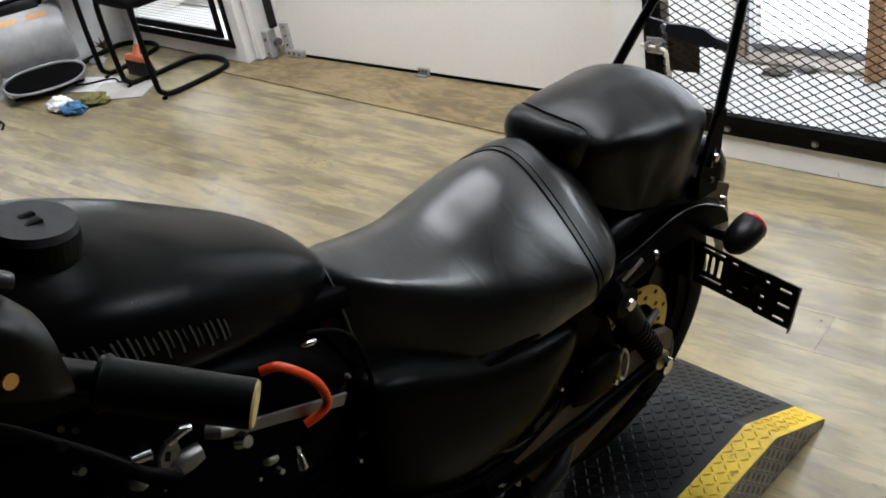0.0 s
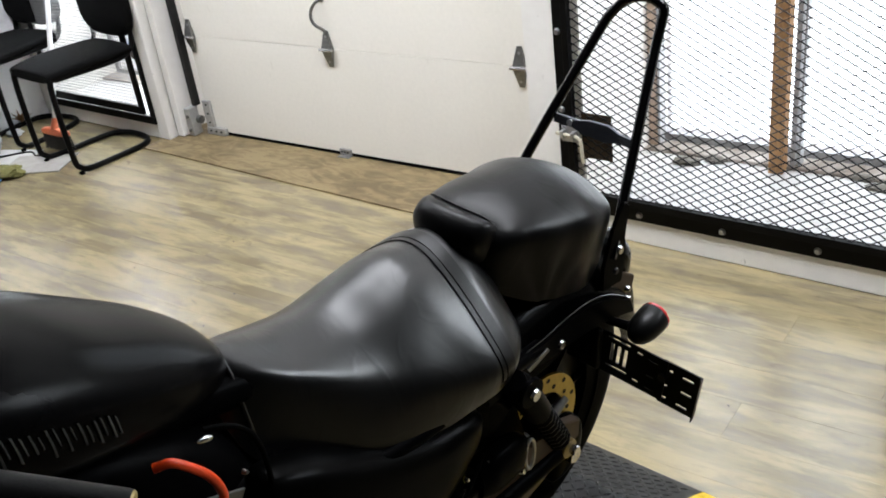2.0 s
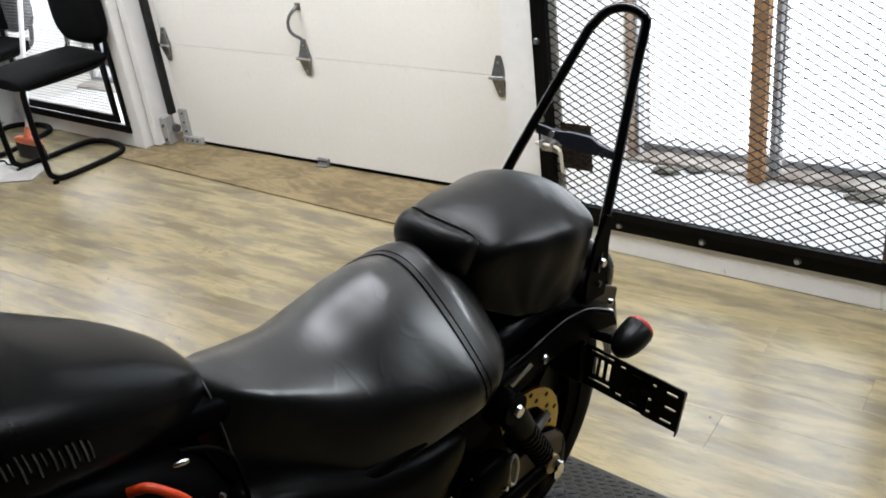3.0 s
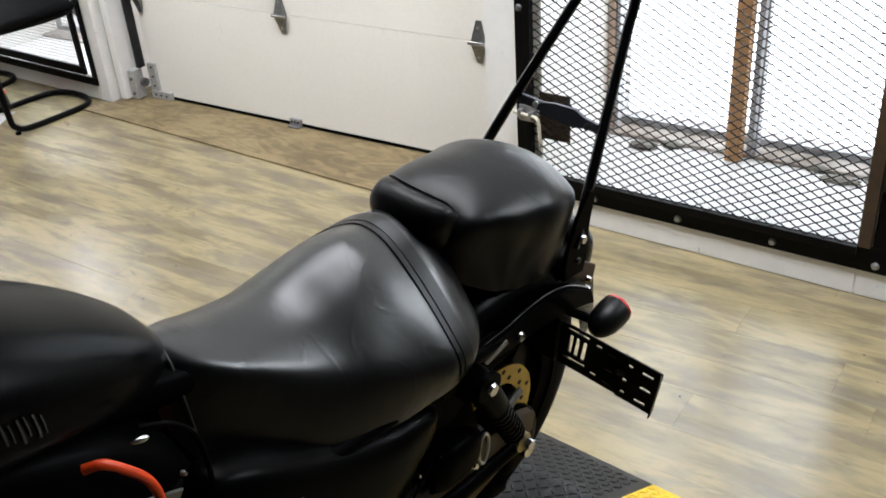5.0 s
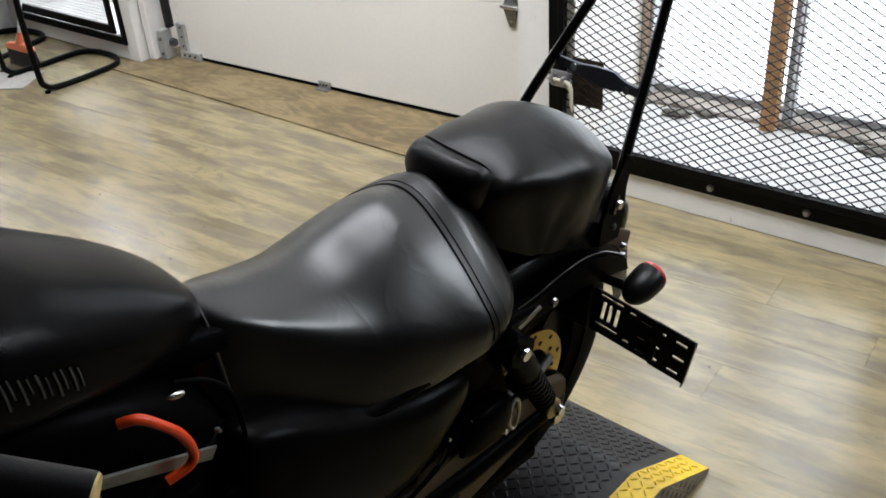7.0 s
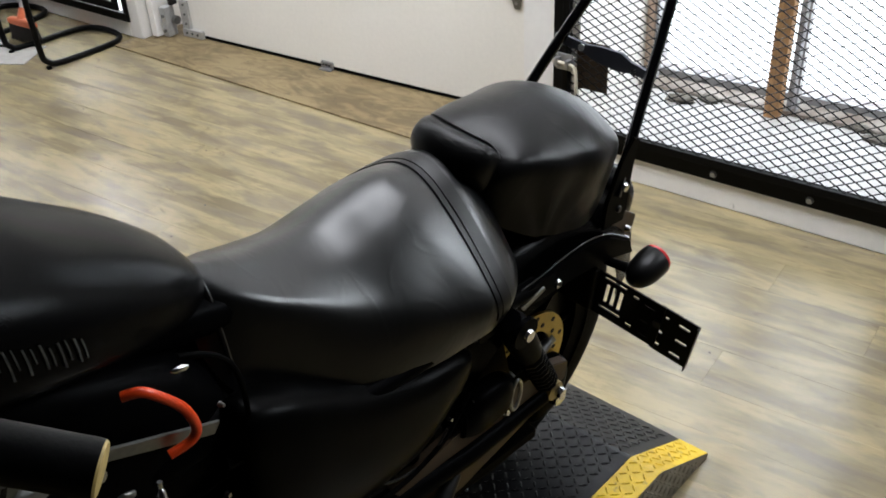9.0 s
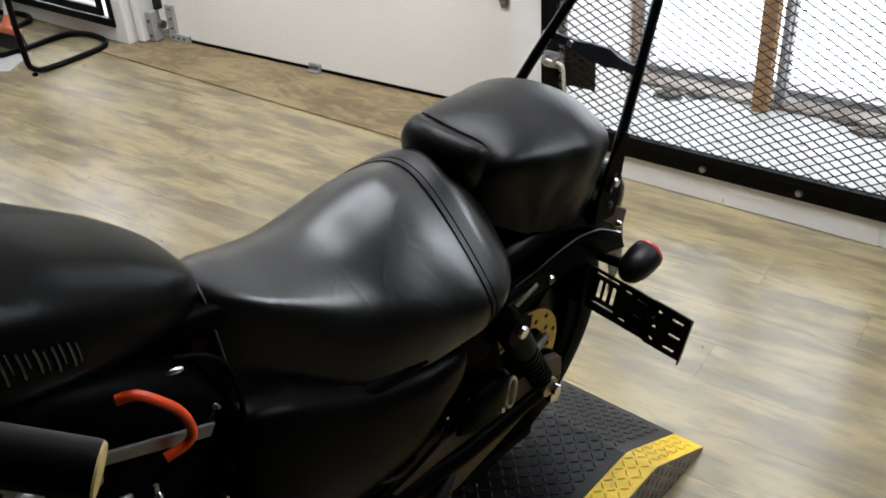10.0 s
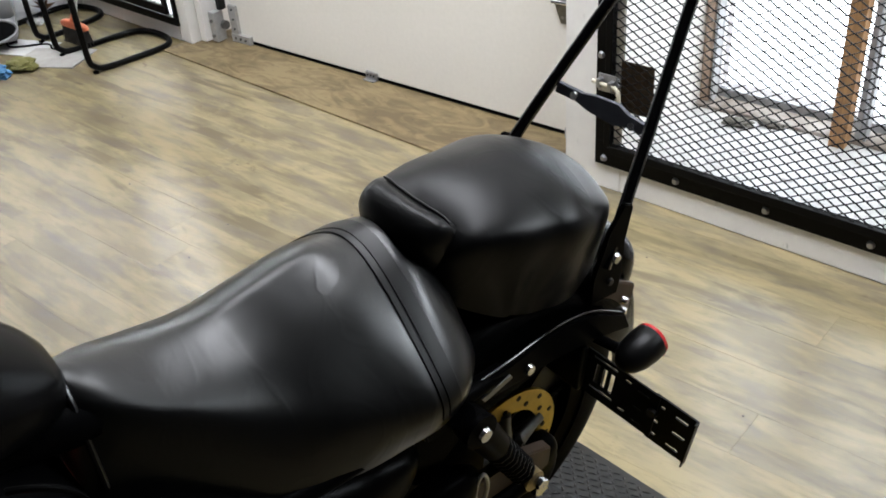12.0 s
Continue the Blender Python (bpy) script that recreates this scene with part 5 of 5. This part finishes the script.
part("cast_lug", loft([(-0.759, 0.118, 0.002, 0.786, 0.78, 2.4, 0.5), (-0.753, 0.12, 0.003, 0.789, 0.778, 2.4, 0.5), (-0.745, 0.12, 0.003, 0.786, 0.777, 2.4, 0.5), (-0.74, 0.118, 0.002, 0.782, 0.777, 2.4, 0.5)], sides=16), DULLSTEEL, bike, "cast lug", smooth=True)
hose = [(0.085, -0.719, 0.877), (0.095, -0.702, 0.879), (0.1, -0.683, 0.86), (0.1, -0.663, 0.83), (0.1, -0.652, 0.795), (0.1, -0.659, 0.778), (0.095, -0.685, 0.770)]
part("orange_strap", tube(hose, 0.0058, 10, smooth_steps=8), ORANGE, bike, "bright orange rubber loop", smooth=True)
part("silver_stay", plate([(-0.775, 0.835), (-0.778, 0.818), (-0.623, 0.746), (-0.614, 0.762)], 0.083, 0.004, 0.001), DULLSTEEL, bike, "dull silver flat stay")
part("black_cable", tube([(0.09, -0.655, 0.892), (0.10, -0.625, 0.882), (0.10, -0.60, 0.85), (0.10, -0.588, 0.80), (0.10, -0.585, 0.74), (0.09, -0.58, 0.66)], 0.0035, 8, smooth_steps=5), RUBBER, bike, "black cable", smooth=True)
part("thin_cable", tube([(0.11, -0.20, 0.52), (0.12, -0.26, 0.47), (0.125, -0.36, 0.45), (0.125, -0.46, 0.47), (0.12, -0.55, 0.52)], 0.004, 8, smooth_steps=6), RUBBER, bike, smooth=True)
br = part("ignition_bracket", plate([(-0.872, 0.868), (-0.866, 0.893), (-0.852, 0.906), (-0.843, 0.897), (-0.842, 0.882), (-0.853, 0.868), (-0.862, 0.862)], 0.117, 0.006, 0.0015), DULLSTEEL, bike, "bright cast bracket")
# a black sliver on the bracket's face stands for the shade in its slot
part("dark_slot_sliver", plate([(-0.862, 0.884), (-0.858, 0.894), (-0.853, 0.892), (-0.857, 0.880)], 0.1232, 0.0006, 0), BLACKPAINT, br)
part("bracket_tube", tube([(0.12, -0.852, 0.902), (0.122, -0.836, 0.908), (0.122, -0.826, 0.905)], [0.0055, 0.006, 0.004], 12), CHROME, br, smooth=True)
part("side_tube", tube([(0.12, -0.892, 0.909), (0.121, -0.872, 0.903)], [0.0055, 0.0065], 12), CHROME, br, smooth=True)
part("bracket_arm", loft([(-0.872, 0.118, 0.005, 0.862, 0.842, 2.4, 0.5), (-0.855, 0.12, 0.008, 0.876, 0.852, 2.6, 0.5), (-0.838, 0.12, 0.009, 0.876, 0.852, 2.6, 0.5), (-0.822, 0.118, 0.008, 0.872, 0.853, 2.6, 0.5)], sides=20), DULLSTEEL, br, smooth=True)
part("bracket_foot", loft([(-0.902, 0.118, 0.004, 0.886, 0.872, 2.4, 0.5), (-0.892, 0.12, 0.007, 0.893, 0.866, 2.6, 0.5), (-0.88, 0.118, 0.005, 0.884, 0.868, 2.4, 0.5)], sides=16), DULLSTEEL, br, smooth=True)
part("spacer_block", tube([(0.112, -0.808, 0.874), (0.122, -0.798, 0.873), (0.122, -0.786, 0.866)], [0.008, 0.0085, 0.0065], 14), DULLSTEEL, br, smooth=True)

# handlebar, grip and controls
hb = part("handlebar", tube([(0.0, -1.20, 1.14), (0.08, -1.185, 1.19), (0.20, -1.15, 1.27), (0.32, -1.09, 1.325), (0.33, -1.03, 1.285), (0.291, -0.939, 1.176)], 0.0125, 14, smooth_steps=6), BLACKPAINT, bike, "black handlebar", smooth=True)
g0, g1 = Vector((0.31, -0.939, 1.186)), Vector((0.382, -0.871, 1.163))
gv = (g1 - g0).normalized()
grip = part("grip", tube([g0, g0 + gv * 0.004, g0 + gv * 0.008, g1 - gv * 0.004, g1], [0.0185, 0.020, 0.0178, 0.0172, 0.0168], 28), GRIP, hb, "black rubber handlebar grip with worn end", smooth=True)
part("grip_end", tube([g1, g1 + gv * 0.0015], [0.0166, 0.0155], 28), TANFOAM, grip, "tan worn grip end")
BACK = Vector((-0.055, 0.007, -0.027))
hs = part("switch_housing", loft([(-1.025, 0.378, 0.015, 1.325, 1.285, 2.6, 0.5), (-1.015, 0.378, 0.024, 1.335, 1.268, 2.8, 0.5), (-0.985, 0.378, 0.027, 1.32, 1.245, 2.8, 0.5), (-0.968, 0.378, 0.021, 1.295, 1.238, 2.6, 0.5)], sides=28), SIGNALBLACK, hb, "black switch housing", smooth=True)
hs.location = BACK
part("lever_perch", tube([(0.375, -1.01, 1.336), (0.372, -0.99, 1.333), (0.37, -0.972, 1.318)], [0.006, 0.010, 0.006], 12), GLOSSBLACK, hs, "gloss black lever perch", smooth=True)
part("switch_button", disc((0.404, -1.0, 1.283), (1, 0.2, 0.1), 0.005, 0.004, 14), AMBER, hs, "small amber switch button", smooth=True)
part("clutch_lever", tube([(0.37, -1.04, 1.29), (0.365, -1.035, 1.25), (0.36, -1.0, 1.20), (0.36, -0.965, 1.15), (0.36, -0.94, 1.11), (0.36, -0.92, 1.085)], [0.009, 0.0075, 0.0065, 0.006, 0.006, 0.009], 12, smooth_steps=5), SATIN, hb, "black clutch lever", smooth=True).location = BACK
for p, r, m in (((0.366, -0.983, 1.182), 0.0038, CHROME), ((0.366, -0.979, 1.196), 0.0022, BRASSTARN), ((0.366, -0.971, 1.188), 0.0022, BRASSTARN)):
    part("pivot_screw", disc(p, (1, -0.1, 0.9), r, 0.006, 12), m, hb, smooth=True).location = BACK
part("fork_tube", tube([(0.10, -1.2, 1.17), (0.10, -1.52, 0.38)], 0.022, 16), SATIN, bike, smooth=True)
part("fork_tube", tube([(-0.10, -1.2, 1.17), (-0.10, -1.52, 0.38)], 0.022, 16), SATIN, bike, smooth=True)
part("front_tyre", (lambda b: (bmesh.ops.translate(b, verts=b.verts, vec=(0, -1.52, -0.02)), b)[1])(lathe([(-0.04, 0.26), (-0.05, 0.29), (-0.04, 0.325), (0.0, 0.345), (0.04, 0.325), (0.05, 0.29), (0.04, 0.26)])), RUBBER, bike, "front tyre", smooth=True)
part("kickstand", tube([(0.10, -0.62, 0.17), (0.26, -0.66, 0.03), (0.29, -0.66, 0.0)], [0.011, 0.010, 0.016], 10), SATIN, bike, smooth=True)

# ---- chairs ----
def chair(at, yaw, label):
    c = empty("chair", at, label, "chair", rot=(0, 0, yaw), group="black chairs by the window")
    w = 0.165
    r = 0.0135
    base = [(-w, -0.20, 0.45), (-w, -0.235, 0.43), (-w, -0.235, 0.10), (-w, -0.215, 0.035), (-w, -0.15, r), (-w, 0.05, r), (-w * 0.9, 0.15, r), (-w * 0.5, 0.195, r), (0, 0.205, r), (w * 0.5, 0.195, r), (w * 0.9, 0.15, r), (w, 0.05, r), (w, -0.15, r), (w, -0.215, 0.035), (w, -0.235, 0.10), (w, -0.235, 0.43), (w, -0.20, 0.45)]
    part("sled_base", tube(base, r, 12, smooth_steps=4), BLACKPAINT, c, "black tubular sled base", smooth=True)
    for s in (-1, 1):
        part("seat_rail", tube([(s * w, -0.20, 0.45), (s * w, 0.10, 0.445), (s * w, 0.19, 0.47), (s * w, 0.215, 0.55), (s * w, 0.232, 0.80)], 0.0115, 12, smooth_steps=5), BLACKPAINT, c, smooth=True)
        part("foot", box(s * w - 0.01, s * w + 0.01, -0.225, -0.205, 0.0, 0.014, 0.003), RUBBER, c)
    bm = loft([(-0.245, 0, 0.15, 0.475, 0.445, 2.8, 0.5), (-0.23, 0, 0.178, 0.492, 0.44, 3.0, 0.5), (-0.1, 0, 0.192, 0.505, 0.445, 3.2, 0.5), (0.1, 0, 0.188, 0.503, 0.45, 3.2, 0.5), (0.19, 0, 0.178, 0.498, 0.452, 3.0, 0.5), (0.205, 0, 0.15, 0.485, 0.46, 2.8, 0.5)])
    part("seat", bm, FABRIC, c, "black fabric seat pad", smooth=True)
    bm = loft([(0.185, 0, 0.19, 0.81, 0.54, 4.0, 0.5), (0.20, 0, 0.205, 0.825, 0.52, 4.5, 0.5), (0.225, 0, 0.205, 0.83, 0.52, 4.5, 0.5), (0.24, 0, 0.185, 0.81, 0.54, 4.0, 0.5)])
    part("backrest", bm, FABRIC, c, "black fabric backrest", smooth=True)
    return c


chair((-1.07, -0.565, 0), -6, "black sled base chair with fabric seat beside the window")
chair((-1.70, -0.52, 0), 6, "black sled base chair with fabric seat against the wall")

# ---- broom ----
broom = empty("broom", (-1.325, -0.63, 0), "push broom with orange head and white handle leaning", "broom")
broom.scale = (1.2, 0.85, 0.78)
hd = part("broom_head", loft([(-0.02, 0, 0.075, 0.135, 0.105, 3, 0.4), (-0.012, 0, 0.085, 0.145, 0.10, 3, 0.4), (0.012, 0, 0.085, 0.145, 0.10, 3, 0.4), (0.02, 0, 0.075, 0.135, 0.105, 3, 0.4)], sides=28), ORANGEPALE, broom, "orange plastic broom head", smooth=True)
part("socket", tube([(0, 0, 0.14), (-0.01, 0.03, 0.20)], [0.02, 0.013], 14), ORANGEPALE, broom, smooth=True)
bm = bmesh.new()
for k in range(40):
    x = -0.078 + 0.156 * k / 39
    for y in (-0.012, 0.0, 0.012):
        tube([(x, y, 0.105), (x * 1.12, y * 1.6 + random.uniform(-0.004, 0.004), 0.004)], 0.0016, 4, bm=bm)
part("bristles", bm, DARKBRISTLE, broom, "dark grey bristles", kind="stuff")
part("handle", tube([(-0.01, 0.03, 0.19), (-0.14, 0.36, 0.97), (-0.24, 0.57, 1.5)], 0.0125, 12), PALEGREY, broom, "white plastic handle", smooth=True)

# ---- blower ----
bl = empty("air_blower", (-1.83, -0.87, 0), "silver grey carpet blower with black mouth and orange stickers", "blower", rot=(0, 0, 62))
bl.scale = (0.97, 0.97, 0.97)
bm = bmesh.new()
N = 40
prof = []
for k in range(N + 1):
    a = radians(-60 + 285 * k / N)
    prof.append((0.02 + 0.17 * math.cos(a), 0.235 + 0.17 * math.sin(a)))
prof += [(-0.20, 0.10), (-0.25, 0.07), (-0.25, 0.045), (0.0, 0.05)]
rows = []
for x, sc in ((-0.20, 0.90), (-0.185, 0.99), (-0.15, 1.0), (0.15, 1.0), (0.185, 0.99), (0.20, 0.90)):
    rows.append([bm.verts.new((x, 0.0 + y * sc, 0.2 + (z - 0.2) * sc)) for y, z in prof])
for r, q in zip(rows, rows[1:]):
    for k in range(len(prof)):
        bm.faces.new((r[k], r[(k + 1) % len(prof)], q[(k + 1) % len(prof)], q[k]))
bm.faces.new(rows[0]), bm.faces.new(rows[-1])
shell = part("shell", bm, BLOWER, bl, "silver grey plastic shell", smooth=True)


def slot_ring(cx, cy, cz, hw, hh, tilt, n=36):
    out = []
    for k in range(n):
        a = k * math.tau / n
        c, s = math.cos(a), math.sin(a)
        out.append(Vector((cx + hw * math.copysign(abs(c) ** 0.75, c), cy - math.sin(tilt) * hh * s, cz + math.cos(tilt) * hh * s)))
    return out


part("mouth_rim", tube(slot_ring(0, -0.245, 0.105, 0.205, 0.062, -0.5), 0.007, 10, closed=True), BLOWER, shell, smooth=True)
# a black sheet inside the rim stands for the shade in the mouth
bm = bmesh.new()
bm.faces.new([bm.verts.new(p) for p in slot_ring(0, -0.242, 0.105, 0.203, 0.060, -0.5)])
bmesh.ops.solidify(bm, geom=bm.faces[:], thickness=0.01)
part("mouth", bm, BLACKPAINT, shell, "black sheet for the dark inside of the mouth")
for x0, x1, a0 in ((-0.15, -0.03, 118), (0.02, 0.12, 118)):
    bm = bmesh.new()
    rws = []
    for x in np.linspace(x0, x1, 4):
        rws.append([bm.verts.new((x, 0.02 + 0.1715 * math.cos(radians(a)), 0.235 + 0.1715 * math.sin(radians(a)))) for a in np.linspace(a0, a0 + 12, 4)])
    for r, q in zip(rws, rws[1:]):
        for k in range(3):
            bm.faces.new((r[k], r[k + 1], q[k + 1], q[k]))
    part("sticker", bm, STICKER, shell, "faded orange sticker")
for sx in (-0.16, 0.16):
    part("foot", box(sx - 0.02, sx + 0.02, -0.16, 0.12, 0.0, 0.07, 0.004), BLACKPAINT, bl)
part("motor_box", box(-0.12, 0.1, -0.02, 0.14, 0.36, 0.44, 0.02), DARKSTEEL, bl, "dark motor housing", smooth=True)
part("carry_handle", tube([(-0.1, 0.02, 0.40), (-0.1, 0.02, 0.45), (0.1, 0.02, 0.45), (0.1, 0.02, 0.40)], 0.012, 10, smooth_steps=4), BLACKPAINT, bl, smooth=True)

# ---- loose things on the floor by the blower ----
clump("white_rag", (-1.41, -1.06, 0.002), (0.075, 0.055, 0.075), RAGWHITE, "crumpled white rag on the floor", "rag", 2.1)
clump("blue_rag", (-1.305, -1.06, 0.002), (0.075, 0.05, 0.06), RAGBLUE, "crumpled blue rag on the floor", "rag", 5.4)
clump("olive_rag", (-1.295, -0.945, 0.002), (0.085, 0.06, 0.05), RAGOLIVE, "crumpled olive green rag on the floor", "rag", 8.2)
cb = part("cardboard_sheet", box(-0.16, 0.16, -0.11, 0.11, 0, 0.005, 0.001), CARD, None, "flat grey cardboard sheet on the floor")
tagged(cb, "flat grey cardboard sheet on the floor", "cardboard")
cb.matrix_world = pose(-1.27, -0.80, 0.001, 0, 0, 28)
cb = part("paper_sheet", box(-0.14, 0.14, -0.09, 0.09, 0, 0.002), PAPER, None, "pale paper sheet on the floor")
tagged(cb, "pale paper sheet on the floor", "paper")
cb.matrix_world = pose(-1.52, -0.80, 0.001, 0, 0, 20)
cd = part("power_cord", tube([(-1.9 + 0.02, -0.9, 0.006), (-1.72, -0.80, 0.006), (-1.58, -0.84, 0.009), (-1.46, -0.72, 0.006), (-1.36, -0.74, 0.006), (-1.22, -0.66, 0.006)], 0.0045, 8, smooth_steps=8), RUBBER, None, "black power cord lying on the floor", smooth=True)
tagged(cd, "black power cord lying on the floor", "cord")
cd = part("extension_cord", tube([(-1.86, -1.3, 0.006), (-1.75, -1.36, 0.006), (-1.6, -1.28, 0.006), (-1.5, -1.33, 0.006)], 0.0045, 8, smooth_steps=8), RUBBER, None, "black extension cord lying on the floor", smooth=True)
tagged(cd, "black extension cord lying on the floor", "cord")
bm = bmesh.new()
for k in range(5):
    a = radians(20 + 35 * k)
    p = Vector((0.07 * math.cos(a), 0, 0.07 * math.sin(a)))
    q = Vector((0.02 * math.cos(a + 0.5), 0.006, 0.02 * math.sin(a + 0.5)))
    q2 = Vector((0.02 * math.cos(a - 0.5), -0.006, 0.02 * math.sin(a - 0.5)))
    v = [bm.verts.new(c) for c in ((0, 0, -0.02), tuple(q), tuple(p), tuple(q2))]
    bm.faces.new(v)
bmesh.ops.solidify(bm, geom=bm.faces[:], thickness=0.002)
lf = part("dry_leaf", bm, DRYLEAF, None, "curled brown dry leaf by the wall")
tagged(lf, "curled brown dry leaf by the wall", "leaf")
lf.matrix_world = pose(-1.84, -0.50, 0.05, 20, 0, 50)
wad = clump("paper_wad", (-1.80, -0.58, 0.001), (0.05, 0.04, 0.03), PAPER, "crumpled white paper by the wall", "paper", 3.3)

# crumbs of dirt on the floor
bm = bmesh.new()
crumb = random.Random(11)
for k in range(34):
    x, y = crumb.uniform(-1.5, 3.1), crumb.uniform(-2.2, -0.58)
    r = crumb.uniform(0.0015, 0.0036)
    g = bmesh.ops.create_icosphere(bm, subdivisions=1, radius=r)["verts"]
    for v in g:
        v.co = Vector((v.co.x * crumb.uniform(0.7, 1.6) + x, v.co.y * crumb.uniform(0.6, 1.3) + y, max(0.0, v.co.z * 0.6 + r * 0.4)))
tagged(part("floor_crumbs", bm, DARKBRISTLE, None, "scattered dark crumbs of dirt on the floor", smooth=True), "scattered dark crumbs of dirt on the floor", "dirt", kind="stuff")

# ---- daylight in the window openings ----
for x0, x1, z0, z1, watts in ((WIN_L, WIN_R, 0.15, 0.9, 3.2), (WIN_L, WIN_R, 0.9, WIN_TOP, 10), (LW_L, LW_R, 0.78, WIN_TOP, 32), (HW_L, HW_R, HW_Z + 0.02, HW_TOP - 0.02, 9)):
    L = new("window_daylight", bpy.data.lights.new("window_daylight", "AREA"))
    L.data.shape, L.data.size, L.data.size_y, L.data.energy, L.data.color = "RECTANGLE", x1 - x0 - 0.07, z1 - z0, watts, (0.86, 0.93, 1.0)
    L.matrix_world = pose((x0 + x1) / 2, 0.2, (z0 + z1) / 2, -90, 0, 0)
    # the high window's lamp is narrowed and aimed at the seats, sparing the floor
    if x0 == HW_L:
        L.data.spread = radians(80)
        L.matrix_world = look(((x0 + x1) / 2, 0.2, (z0 + z1) / 2), (2.2, -1.9, 1.1))

# ---- ceiling lights ----
for at, long, wide, watts in LAMPS:
    cl = empty("ceiling_light", at, "white fluorescent ceiling light turned to the door wall", "ceiling light", rot=(18, 0, 0), group="fluorescent ceiling lights")
    h, g = wide / 2, long / 2
    part("housing", box(-g - 0.02, g + 0.02, -h - 0.03, h + 0.03, 0.005, 0.07, 0.005), WALL, cl)
    for x in (-0.5, 0.5):
        part("hanger", tube([(x, 0, 0.06), (x, 0.055, 0.19)], 0.006, 8), STEEL, cl)
    part("diffuser", box(-g, g, -h - 0.01, h + 0.01, -0.005, 0.004, 0.002), DIFFUSER, cl)
    L = new("tube_lamp", bpy.data.lights.new("tube_lamp", "AREA"))
    L.data.shape, L.data.size, L.data.size_y, L.data.energy, L.data.color = "RECTANGLE", long - 0.02, wide, watts, (0.90, 0.92, 1.0)
    L.data.spread = radians(130)
    L.matrix_world = pose(at[0], at[1] + 0.004, at[2] - 0.012, 18, 0, 0)

# ---- floor, plank by plank ----
floor = structure("floor", box(-2.1, 6.5, -7.5, 0.1, -0.15, -0.004), VINYL, "worn light oak look vinyl plank floor", "floor")
PW, PL = 0.152, 1.22
plank_mesh = None
far_v, far_f = [], []
row = 0
rng = random.Random(4)
y1 = -0.526 + PW
while y1 > -7.5:
    x = -2.1 - rng.random() * PL
    while x < 6.5:
        xa, xb = max(x, -1.9) + 0.0002, min(x + PL, 6.3) - 0.0002
        if xb - xa > 0.02:
            near = xb > -1.9 and xa < 3.6 and y1 > -2.9
            if near and xb - xa > PL - 0.01:
                if plank_mesh is None:
                    pl = part("plank", box(-PL / 2 + 0.0002, PL / 2 - 0.0002, -PW / 2 + 0.00015, PW / 2 - 0.00015, -0.004, 0, 0.0003), VINYL, floor)
                    plank_mesh = pl.data
                else:
                    pl = new("plank", plank_mesh)
                    pl.parent = floor
                pl.location = ((xa + xb) / 2, y1 - PW / 2, 0)
            elif near:
                pl = part("plank", box(-(xb - xa) / 2, (xb - xa) / 2, -PW / 2 + 0.00015, PW / 2 - 0.00015, -0.004, 0, 0.0003), VINYL, floor)
                pl.location = ((xa + xb) / 2, y1 - PW / 2, 0)
            else:
                b = len(far_v)
                far_v += [(xa, y1 - PW + 0.0005, 0), (xb, y1 - PW + 0.0005, 0), (xb, y1 - 0.0005, 0), (xa, y1 - 0.0005, 0), (xa, y1 - PW + 0.0005, -0.004), (xb, y1 - PW + 0.0005, -0.004), (xb, y1 - 0.0005, -0.004), (xa, y1 - 0.0005, -0.004)]
                far_f += [(b, b + 1, b + 2, b + 3), (b, b + 4, b + 5, b + 1), (b + 1, b + 5, b + 6, b + 2), (b + 2, b + 6, b + 7, b + 3), (b + 3, b + 7, b + 4, b)]
        x += PL
    y1 -= PW
me = bpy.data.meshes.new("far_planks")
me.from_pydata(far_v, [], far_f)
me.materials.append(VINYL)
fp = new("far_planks", me)
fp.parent = floor
tagged(fp, kind="stuff")
